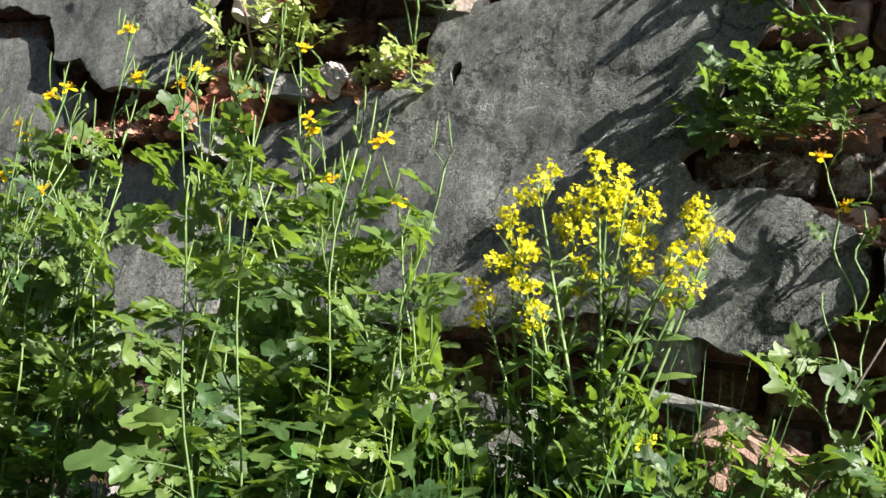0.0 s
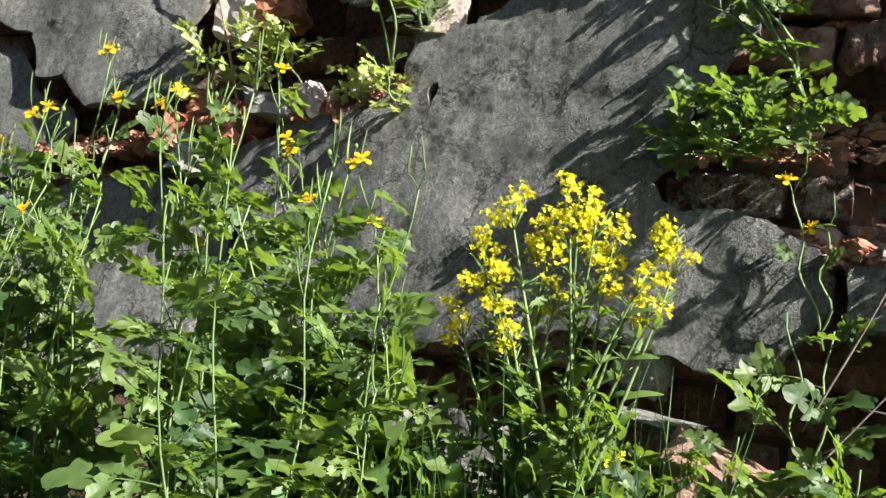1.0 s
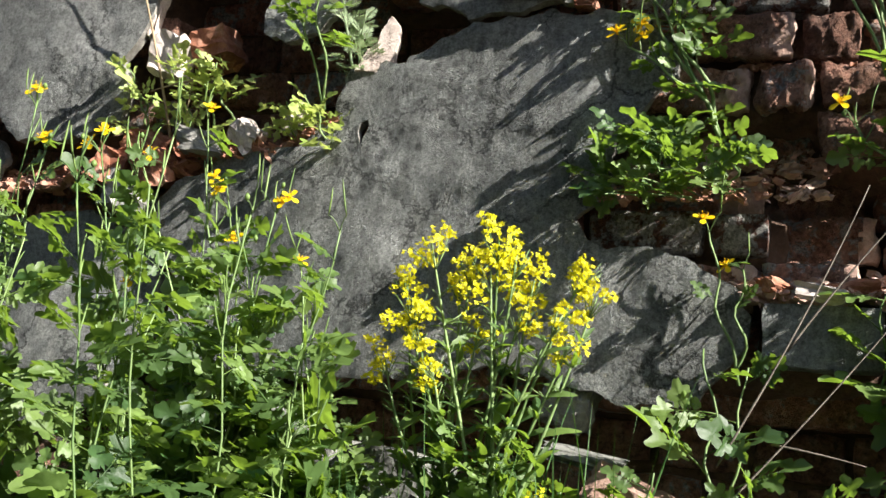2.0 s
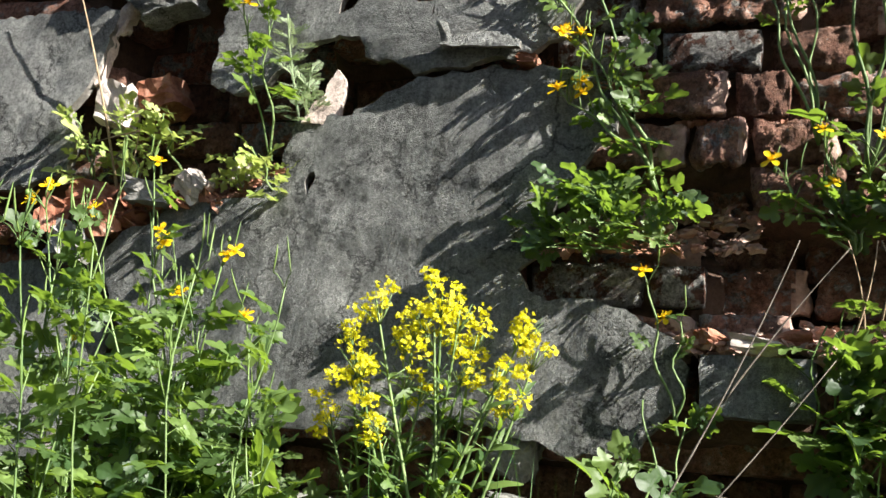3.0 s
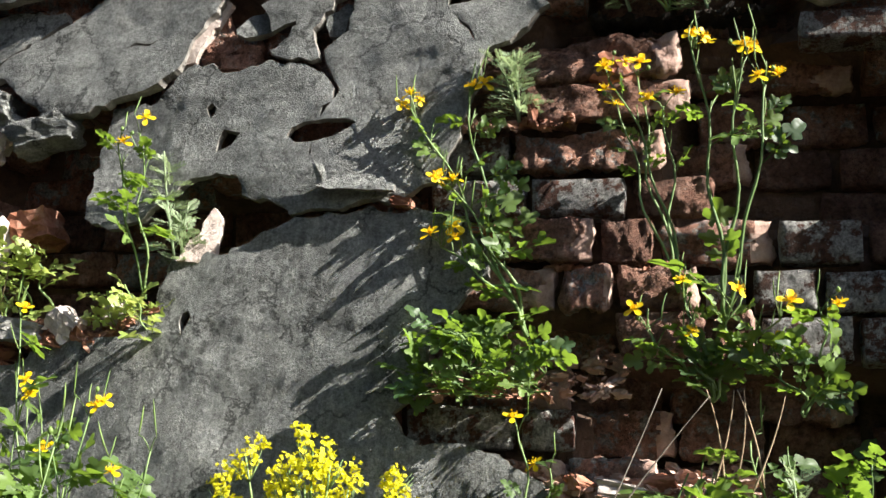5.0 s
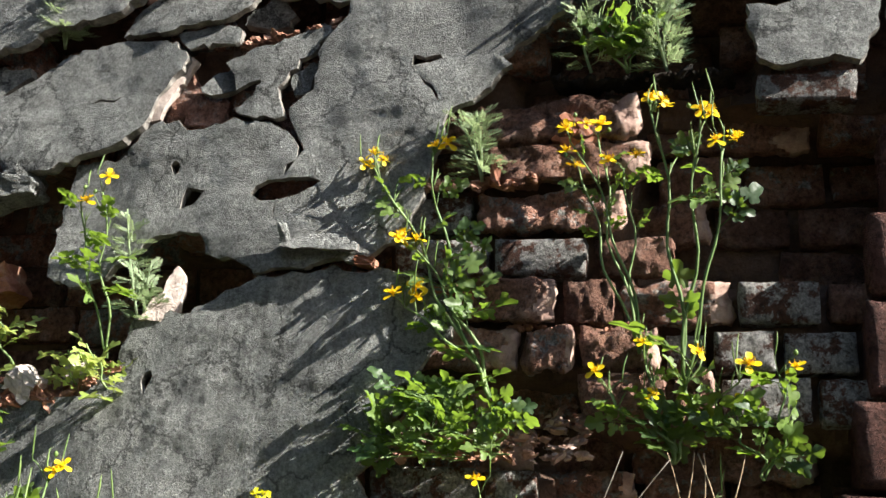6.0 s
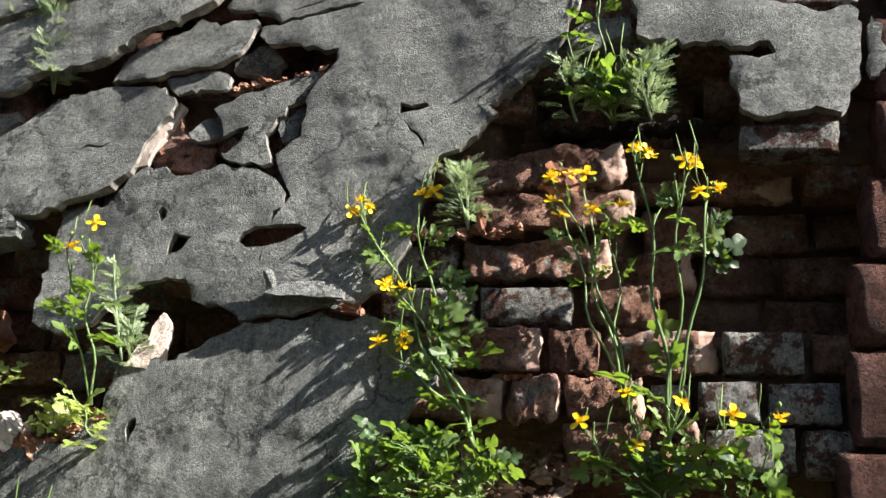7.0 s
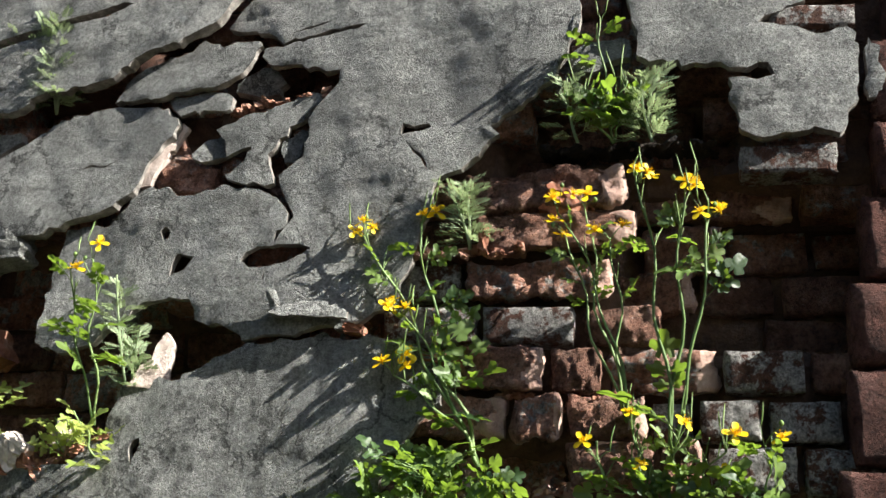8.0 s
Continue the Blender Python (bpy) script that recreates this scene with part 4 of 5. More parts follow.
def leaflet(s, at, angle, size, lobes, r, depth=0.27, narrow=0.8, points=30, lift=0.0):
    """One blade of rounded, scalloped lobes, its stalk end at the place given, cupped along its midrib."""
    ca, sa = math.cos(angle), math.sin(angle)
    n = len(s.verts)
    fold, curl, skew = r.uniform(0.12, 0.5), r.uniform(0.15, 0.6), r.uniform(-0.2, 0.2)
    wave, phase = r.uniform(0.02, 0.06) * size, r.uniform(0, 6)

    def put(x, y, a):
        t = y / size
        z = abs(x) * fold + lift * t - curl * t * t * size * 0.5 + wave * math.sin(2.3 * a + phase) * min(1.0, abs(x) / (0.2 * size))
        s.verts.append(Vector((at[0] + x * ca + y * sa, at[1] - x * sa + y * ca, at[2] + z)))

    put(0, 0.0, 0)
    put(0, 0.45 * size, 0)
    for ring in (0.55, 1.0):
        for i in range(points + 1):
            a = -2.7 + 5.4 * i / points
            lobe = abs(math.cos(0.5 * lobes * (a + 0.3 * skew))) ** 0.55 - 0.75
            scallop = abs(math.cos(1.5 * lobes * a + phase)) ** 0.7 - 0.6
            rad = 0.5 * size * (0.86 + 0.2 * math.cos(a)) * (1 + 1.7 * depth * lobe * ring + 0.2 * scallop * ring)
            put(math.sin(a) * rad * narrow * ring, 0.45 * size + math.cos(a) * rad * ring, a)
    m = points + 1
    for i in range(points):
        s.faces.append((n + 1, n + 2 + i + 1, n + 2 + i))
        s.faces.append((n + 2 + i, n + 2 + i + 1, n + 2 + m + i + 1, n + 2 + m + i))
    s.faces.append((n, n + 1, n + 2))
    s.faces.append((n, n + 2 + points, n + 1))


def celandine_leaf_mesh(seed, pairs, material):
    """A pinnate leaf one unit long along +Y."""
    r = random.Random(seed)
    s = Soup()
    droop = r.uniform(0.05, 0.2)

    def spine(t):
        return Vector((0.03 * math.sin(3 * t + seed), t * 0.72, 0.12 * t - droop * t * t))

    s.tube([spine(i / 6) for i in range(7)], [0.014 - 0.008 * i / 6 for i in range(7)], 4)
    for k in range(pairs):
        t = 0.42 + 0.46 * k / max(1, pairs - 0.4)
        size = 0.24 + 0.09 * k
        for side in (-1, 1):
            if r.random() < 0.93:
                leaflet(s, spine(t), side * r.uniform(0.9, 1.35), size * r.uniform(0.9, 1.25), r.choice((3, 5, 5)), r, depth=0.4)
    leaflet(s, spine(0.95), r.uniform(-0.15, 0.15), 0.44 * r.uniform(0.9, 1.1), r.choice((3, 5)), r, depth=0.46, narrow=1.05)
    return s.mesh("leaf", material, True)


LEAVES = [celandine_leaf_mesh(k + 1, 2 + k % 2, LEAF) for k in range(12)]
PALE_LEAVES = [celandine_leaf_mesh(k + 31, 2, PALE) for k in range(3)]


def petal_mesh(material, size):
    s = Soup()
    rows = [(0.0, 0.07), (0.3, 0.17), (0.65, 0.29), (0.9, 0.24), (1.0, 0.11)]
    for t, w in rows:
        for u in (-1, 0, 1):
            s.verts.append(Vector((u * w * size, t * size, (0.16 * t - 0.22 * t * t + 0.05 * abs(u)) * size)))
    for i in range(4):
        for u in range(2):
            a = i * 3 + u
            s.faces.append((a, a + 1, a + 4, a + 3))
    return s.mesh("petal", material, True)


PETALS = petal_mesh(PETAL, 0.0135)


def flower_heart():
    s = Soup()
    r = random.Random(4)
    for k in range(22):
        a, l = 2.4 * k, r.uniform(0.004, 0.0085)
        tip = Vector((math.cos(a) * l * 0.8, math.sin(a) * l * 0.8, l))
        s.tube([(0, 0, 0), tip * 0.8, tip], [0.0003, 0.0003, 0.0008], 4)
    s.tube([(0, 0, -0.002), (0, 0, 0.004), (0, 0, 0.008)], [0.0012, 0.0011, 0.0005], 5)
    return s.mesh("flower", PETAL)


HEART = flower_heart()


def pod_mesh(length, seed):
    s = Soup()
    r = random.Random(seed)
    a, b = Vector((0, 0, 0)), Vector((r.uniform(-0.12, 0.12), r.uniform(-0.12, 0.12), 1)) * length
    s.tube(bent(a, b, 0.06 * length, 6, (r.uniform(-1, 1), r.uniform(-1, 1), 0)), [0.0005, 0.0009, 0.0012, 0.0011, 0.0012, 0.0008, 0.0003], 5)
    return s.mesh("seed_pod", POD, True)


PODS = [pod_mesh(0.028 + 0.005 * k, k) for k in range(5)]


def bud_mesh():
    s = Soup()
    s.tube([(0, 0, 0), (0, 0, 0.002), (0, 0, 0.005), (0, 0, 0.008)], [0.0012, 0.003, 0.0032, 0.0008], 6)
    return s.mesh("bud", POD, True)


BUD = bud_mesh()


def facing(way, prefer, r, loose=0.35):
    """A turn whose Y follows way and whose Z leans towards prefer."""
    y = Vector(way).normalized()
    p = Vector(prefer) + Vector((r.uniform(-loose, loose), r.uniform(-loose, loose), r.uniform(-loose, loose)))
    z = (p - y * p.dot(y))
    z = z.normalized() if z.length > 1e-3 else y.orthogonal().normalized()
    x = y.cross(z)
    return Matrix((x, y, z)).transposed().to_4x4()


TOWARDS = Vector((0.45, -0.22, 0.85))    # leaves turn their faces to the light


def put_leaf(plant, shapes, at, way, size, r, loose=1.0):
    m = Matrix.Translation(at) @ facing(way, TOWARDS, r, loose) @ Matrix.Scale(size, 4)
    return child("leaf", shapes[r.randrange(len(shapes))], plant, m)


def put_flower(plant, at, way, r, size=1.0):
    turn = Vector(way).to_track_quat("Z", "Y").to_matrix().to_4x4()
    heart = child("flower", HEART, plant, Matrix.Translation(at) @ turn @ Matrix.Scale(size, 4), "golden yellow flower with four petals")
    first = r.uniform(0, 1.5)
    for k in range(4):
        child("petal", PETALS, heart, Matrix.Rotation(first + k * math.pi / 2 + r.uniform(-0.2, 0.2), 4, "Z") @ Matrix.Rotation(r.uniform(-0.25, 0.55), 4, "X"))


def celandine(base, tops, seed, leaf=0.085, count=9, flowers=1, pods=4, label="", low=0.1, shapes=None, lean_out=0.35, bare=(2, 2), thick=0.0023):
    """A greater celandine: hairy branching stems, lobed leaves, four-petalled flowers and upright pods. tops: where its stems end."""
    r = random.Random(seed)
    shapes = shapes or LEAVES
    base = Vector(base)
    plant = base_of("celandine", base, label or "leafy celandine with lobed green leaves and yellow flowers", "wild plant", "celandine plants")
    for top in tops:
        top = Vector(top) - base
        length = top.length
        side = Vector((r.uniform(-1, 1), r.uniform(-1, 0.2), 0))
        pts = bent((0, 0, 0), top, r.uniform(0.03, 0.09) * length, 12, side)
        wave, phase = r.uniform(0.004, 0.012), r.uniform(0, 6)
        for i in range(1, 12):
            pts[i] = pts[i] + Vector((math.sin(i * 0.9 + phase) - math.sin(phase), 0.5 * math.cos(i * 0.8 + phase), 0)) * wave * math.sin(math.pi * i / 12)
        s = Soup()
        s.tube(pts, [thick - 0.5 * thick * i / 12 for i in range(13)], 6)
        # the umbel at the top
        ends = []
        for k in range(flowers + pods // 2 + 1 if flowers or pods else 0):
            tip = top + Vector((r.uniform(-1, 1) * 0.022, r.uniform(-1, 0.6) * 0.02, r.uniform(0.0, 0.028)))
            ends.append(tip)
            s.tube(bent(top * 0.985, tip, 0.004, 3), 0.0007, 4)
        child("stem", s.mesh("stem", STEM, True), plant)
        for k, tip in enumerate(ends):
            if k < flowers:
                put_flower(plant, tip, Vector((r.uniform(-0.4, 0.6), -0.7, r.uniform(0.2, 1.0))), r, r.uniform(0.95, 1.3))
            elif k % 3 == 2:
                child("bud", BUD, plant, Matrix.Translation(tip))
            else:
                child("seed_pod", PODS[r.randrange(5)], plant, Matrix.Translation(tip) @ Euler((r.uniform(-0.25, 0.25), r.uniform(-0.25, 0.25), 0)).to_matrix().to_4x4())
        for k in range(pods):
            at = pts[9 + k % 4]
            child("seed_pod", PODS[r.randrange(5)], plant, Matrix.Translation(at) @ Euler((r.uniform(-0.4, 0.4), r.uniform(-0.4, 0.4), 0)).to_matrix().to_4x4() @ Matrix.Scale(r.uniform(0.7, 1.1), 4))
        for k in range(count):
            t = low + (0.95 - low) * (k + r.uniform(0, 0.8)) / count
            if bare[0] < t < bare[1]:
                continue
            p = pts[min(11, int(t * 12))].lerp(pts[min(12, int(t * 12) + 1)], t * 12 % 1)
            a = r.uniform(-math.pi, 0.0) if r.random() < 0.8 else r.uniform(0, math.pi)
            way = Vector((math.cos(a), lean_out * 2 * math.sin(a), r.uniform(-0.1, 0.7)))
            put_leaf(plant, shapes, p, way, leaf * (1.25 - 0.65 * t) * r.uniform(0.75, 1.25), r)
    return plant


def ground_under(x, y, dx=0.0, dy=0.0):
    return (x + dx, y + dy, ground_height(x + dx, y + dy) - 0.01)


# flowering stems of the thicket before the wall
FLOWERING = [(-0.955, 1.08, 0.85), (-0.827, 1.08, 0.861), (-0.856, 1.08, 0.925), (-0.736, 1.08, 0.858), (-0.681, 1.09, 0.852), (-0.685, 1.225, 0.949),
             (-1.013, 1.08, 0.791), (-1.02, 1.08, 0.71), (-0.851, 1.0, 0.69), (-0.559, 1.235, 0.816), (-0.573, 1.184, 0.758), (-0.496, 1.211, 0.731),
             (-0.647, 1.22, 0.827), (-0.746, 1.192, 0.678), (-0.617, 1.123, 0.483)]
for k, (x, y, z) in enumerate(FLOWERING):
    r = random.Random(100 + k)
    base = ground_under(x, y, r.uniform(-0.06, 0.14), r.uniform(-0.06, 0.08))
    celandine(base, [(x, y, z - 0.012)], 100 + k, leaf=0.10 if k in (9, 10, 11) else 0.085, count=20 if k in (9, 10, 11) else 12, flowers=2 if k % 3 == 0 else 1, pods=5, low=0.15, thick=0.002,
              label="tall celandine with golden flowers and slender green pods")
# leafy shoots between them
for k in range(42):
    r = random.Random(300 + k)
    x, y = -1.28 + 0.95 * ((k * 0.618) % 1.0), r.uniform(0.88, 1.28)
    if -0.74 < x < -0.63 and k % 3:
        continue
    z = 0.62 + 0.27 * r.random() - 0.12 * max(0.0, x + 0.62) / 0.25 - 0.25 * max(0.0, 1.05 - y)
    base = ground_under(x, y)
    celandine(base, [(x + r.uniform(-0.12, 0.12), y + r.uniform(-0.08, 0.03), z)], 300 + k, leaf=(0.07 if y < 1.02 else 0.085) * r.uniform(0.75, 1.2), count=14, flowers=0, pods=(0, 6, 0, 5, 3)[k % 5], low=0.2, thick=0.0018,
              label="leafy celandine shoot with broad lobed green leaves")
for k in range(9):
    r = random.Random(400 + k)
    x, y = -0.58 + 0.026 * k, r.uniform(1.14, 1.27)
    celandine(ground_under(x, y), [(x + r.uniform(-0.05, 0.03), y - r.uniform(0, 0.05), r.uniform(0.52, 0.70) - 0.10 * k / 9)], 400 + k, leaf=0.075, count=11, flowers=0, pods=(0, 4, 0)[k % 3], low=0.15,
              label="bushy celandine beside the winter cress")
for k in range(12):
    r = random.Random(450 + k)
    x, y = -0.40 + 0.026 * k, r.uniform(1.20, 1.32)
    celandine(ground_under(x, y), [(x + r.uniform(-0.04, 0.04), y - r.uniform(0, 0.03), r.uniform(0.46, 0.58) - 0.05 * k / 12)], 450 + k, leaf=0.055, count=11, flowers=0, pods=0, low=0.15, thick=0.0015,
              label="low small-leaved weed at the foot of the cress")
# plants rooted in the wall and on its ledges
celandine((0.0, 1.40, 0.945), [(-0.097, 1.383, 1.312), (-0.187, 1.38, 1.29), (-0.12, 1.388, 1.165), (-0.13, 1.392, 1.075)], 51, leaf=0.066, count=5, flowers=3, pods=6, lean_out=0.03, low=0.35, thick=0.003,
          label="celandine with yellow flowers leaning out of the broken wall")
r = random.Random(52)
for k, (x, z) in enumerate(((-0.115, 0.90), (-0.075, 0.885), (-0.03, 0.88), (0.01, 0.885), (-0.09, 0.93), (-0.05, 0.92))):
    reach = [r.uniform(0.015, 0.07) for _ in range(6)]
    ends = [(x + r.uniform(-0.06, 0.05), 1.40 - d, z + r.uniform(-0.01, 0.075) - 0.6 * d) for d in reach]
    celandine((x, 1.425, z - 0.015), ends, 520 + k, leaf=0.06, count=2, flowers=0, pods=0, lean_out=0.2, low=0.6, thick=0.0017,
              label="low leafy celandine rooted on a brick ledge")
celandine((0.262, 1.405, 0.96), [(0.2255, 1.335, 1.342), (0.294, 1.335, 1.332), (0.321, 1.33, 1.278)], 53, lean_out=0.06, thick=0.003, leaf=0.07, count=7, flowers=3, pods=6, low=0.1, bare=(0.18, 0.58),
          label="tall celandine with yellow flowers rooted between bricks")
celandine((0.205, 1.41, 1.01), [(0.108, 1.378, 1.32), (0.149, 1.378, 1.327), (0.122, 1.375, 1.278), (0.186, 1.378, 1.273)], 54, lean_out=0.08, leaf=0.042, count=3, flowers=2, pods=1, low=0.55,
          label="thin celandine with wilting orange-yellow flowers")
celandine((0.25, 1.40, 0.86), [(0.213, 1.372, 0.935), (0.165, 1.372, 0.95), (0.288, 1.37, 0.995), (0.335, 1.375, 0.965), (0.215, 1.375, 0.995)], 55, lean_out=0.06, leaf=0.055, count=5, flowers=1, pods=5, low=0.1,
          label="bushy celandine with green pods among bricks")
celandine((0.36, 1.38, 0.84), [(0.383, 1.37, 0.975), (0.313, 1.375, 0.915)], 56, lean_out=0.1, leaf=0.065, count=6, flowers=1, pods=2, label="celandine with a single yellow flower")
celandine((0.04, 1.39, 0.62), [(-0.004, 1.372, 0.813), (0.04, 1.378, 0.765)], 57, lean_out=0.1, leaf=0.045, count=2, flowers=1, pods=1, low=0.4, label="small celandine with one yellow flower")
celandine((0.04, 1.33, 0.42), [(0.0, 1.355, 0.66), (0.055, 1.35, 0.64)], 58, lean_out=0.2, leaf=0.085, count=4, flowers=0, pods=0, low=0.3, label="celandine with dark leaves before the plaster")
celandine((-0.60, 1.40, 1.0), [(-0.63, 1.31, 1.225), (-0.598, 1.315, 1.242)], 59, leaf=0.06, count=6, flowers=1, pods=2, low=0.35,
          label="slender celandine growing from the rubble ledge")
for k in range(9):
    r = random.Random(700 + k)
    x, y = (-0.02 + 0.17 * r.random() if k > 2 else -0.165 + 0.02 * k), r.uniform(1.2, 1.31)
    celandine(ground_under(x, y), [(x + r.uniform(-0.04, 0.04), y - r.uniform(0, 0.04), (r.uniform(0.45, 0.57) if k > 2 else 0.475))], 700 + k, leaf=0.085, count=4, flowers=0, pods=0, low=0.4,
              label="low celandine with round-lobed pale green leaves")
for k in range(13):
    r = random.Random(800 + k)
    x, y = r.uniform(0.225, 0.46), r.uniform(1.385, 1.42)
    z = r.uniform(0.56, 0.82)
    celandine((x, y + 0.02, z - r.uniform(0.15, 0.25)), [(x + r.uniform(-0.05, 0.05), y - 0.02, z)], 800 + k, lean_out=0.18, leaf=0.08, count=8, flowers=0, pods=2 if k % 4 == 0 else 0, low=0.2,
              label="leafy celandine hanging over the brick rubble")
# young pale weeds on the ledge
for k, (x, z) in enumerate(((-0.98, 1.08), (-0.90, 1.10), (-0.84, 1.07), (-0.94, 1.03), (-0.86, 1.02), (-0.80, 1.08), (-0.66, 1.01), (-0.60, 0.99), (-0.63, 1.02))):
    celandine((x + 0.02, 1.43, z - 0.09), [(x, 1.385, z)], 900 + k, leaf=0.06, count=7, flowers=0, pods=0, shapes=PALE_LEAVES, low=0.3,
              label="young pale yellow-green weed on the rubble ledge")


# winter cress


def floret_cluster(s, at, radius, count, r):
    """Small four-petalled florets crowding round a head."""
    at = Vector(at)
    for _ in range(count):
        n = Vector((r.gauss(0, 1), r.gauss(0, 1) - 0.3, r.gauss(0, 1) + 0.4)).normalized()
        d = Vector((r.gauss(0, 1), r.gauss(0, 1), r.gauss(0.2, 0.8))).normalized()
        p = at + Vector((d.x, d.y, 0.8 * d.z)) * radius * r.uniform(0.5, 1.3)
        turn = Matrix.Translation(p) @ (n + Vector((0.3, -0.4, 0.4))).to_track_quat("Z", "Y").to_matrix().to_4x4() @ Matrix.Rotation(r.uniform(0, 1.6), 4, "Z")
        size = r.uniform(0.0028, 0.0042)
        for k in range(4):
            m = turn @ Matrix.Rotation(k * math.pi / 2, 4, "Z") @ Matrix.Rotation(r.uniform(0.0, 0.6), 4, "X")
            s.add([(0, 0, 0), (-0.42 * size, 0.6 * size, 0.1 * size), (-0.2 * size, size, 0), (0.2 * size, size, 0), (0.42 * size, 0.6 * size, 0.1 * size)], [(0, 4, 3, 2, 1)], m)


def blade_mesh(name, material, wide, seed, toothed=0.0):
    """A long leaf one unit long along +Y."""
    s = Soup()
    r = random.Random(seed)
    n = 9
    for i in range(n + 1):
        t = i / n
        w = wide * (math.sin(math.pi * min(1, t * 0.93 + 0.05)) ** 0.8) * (1 + toothed * (1 if i % 2 else -1)) + 0.004
        for u in (-1, 0, 1):
            s.verts.append(Vector((u * w + 0.05 * math.sin(t * 3 + seed), t, 0.22 * t - 0.42 * t * t + 0.25 * w * abs(u) + 0.01 * r.uniform(-1, 1))))
    for i in range(n):
        for u in range(2):
            a = i * 3 + u
            s.faces.append((a, a + 1, a + 4, a + 3))
    return s.mesh(name, material, True)


BLADES = [blade_mesh("leaf", LEAF, 0.07 + 0.018 * k, k + 1, 0.12 * (k % 2)) for k in range(5)]


def winter_cress():
    r = random.Random(21)
    base = Vector((-0.235, 1.23, 0.36))
    plant = base_of("winter_cress", base, "bushy winter cress with clusters of small lemon-yellow flowers", "wild plant")
    heads = [(-0.303, 0.751, 0.026), (-0.323, 0.675, 0.030), (-0.354, 0.717, 0.016), (-0.263, 0.738, 0.022), (-0.225, 0.765, 0.026), (-0.234, 0.725, 0.030),
             (-0.187, 0.719, 0.026), (-0.196, 0.68, 0.022), (-0.247, 0.652, 0.020), (-0.124, 0.733, 0.024), (-0.109, 0.702, 0.020), (-0.129, 0.651, 0.024),
             (-0.363, 0.609, 0.024), (-0.287, 0.607, 0.022), (-0.285, 0.715, 0.02), (-0.205, 0.745, 0.02), (-0.135, 0.672, 0.014), (-0.31, 0.64, 0.014), (-0.345, 0.66, 0.014)]
    for k, (x, z, size) in enumerate(heads):
        y = 1.21 + r.uniform(-0.04, 0.03)
        top = Vector((x, y, z)) - base
        root = Vector((r.uniform(-0.06, 0.06), r.uniform(-0.03, 0.03), 0))
        pts = bent(root, top, r.uniform(-0.015, 0.02), 12, (1 if x > -0.24 else -1, -0.3, 0))
        s = Soup()
        s.tube(pts, [0.0034 - 0.0022 * i / 12 for i in range(13)], 6)
        for j in range(9):
            a = r.uniform(0, 6.3)
            tip = top + Vector((math.cos(a) * size * 0.8, math.sin(a) * size * 0.8, r.uniform(-0.5, 0.5) * size))
            s.tube([pts[11], pts[11].lerp(tip, 0.5), tip], 0.0005, 4)
        for j in range(10):
            at = pts[8 + j % 4]
            tip = at + Vector((r.uniform(-1, 1), r.uniform(-1, 0.5), r.uniform(0.2, 1.0))).normalized() * r.uniform(0.012, 0.028)
            s.tube([at, tip], [0.0005, 0.0007], 4)
        child("stem", s.mesh("stem", STEM, True), plant)
        c = Soup()
        for j in range(4):
            off = Vector((r.uniform(-1, 1) * size * 0.75, r.uniform(-0.5, 0.5) * size, (0.55 - 0.5 * j) * size + r.uniform(-0.3, 0.3) * size))
            floret_cluster(c, top + off, size * r.uniform(0.45, 0.68), int(27 * (size / 0.022) ** 1.5), r)
        tagged(child("inflorescence", c.mesh("inflorescence", LEMON), plant, None, "cluster of small lemon-yellow flowers"), kind="stuff")
        for j in range(24):
            t = r.uniform(0.08, 0.88)
            p = pts[int(t * 12)]
            a = r.uniform(0, 6.3)
            m = Matrix.Translation(p) @ facing((math.cos(a), math.sin(a), r.uniform(0.3, 1.3)), TOWARDS, r) @ Matrix.Scale(r.uniform(0.022, 0.055) * (1.15 - 0.5 * t), 4)
            child("leaf", BLADES[r.randrange(5)], plant, m)
    for j in range(26):
        a = r.uniform(3.0, 6.4)
        m = Matrix.Translation((r.uniform(-0.08, 0.09), r.uniform(-0.06, 0.04), r.uniform(0.0, 0.16))) @ facing((math.cos(a), math.sin(a), r.uniform(0.4, 1.2)), TOWARDS, r) @ Matrix.Scale(r.uniform(0.04, 0.065), 4)
        child("leaf", LEAVES[r.randrange(12)] if j % 2 else BLADES[r.randrange(5)], plant, m)


winter_cress()
small = base_of("winter_cress", (-0.165, 1.24, 0.37), "low winter cress shoot with few yellow flowers", "wild plant")
s = Soup()
s.tube(bent((0, 0, 0), (0.0, -0.01, 0.09), 0.01, 8, (1, 0, 0)), 0.0018, 5)
child("stem", s.mesh("stem", STEM, True), small)
c = Soup()
floret_cluster(c, (0, -0.01, 0.093), 0.013, 12, random.Random(3))
tagged(child("inflorescence", c.mesh("inflorescence", LEMON), small), kind="stuff")


# wormwood


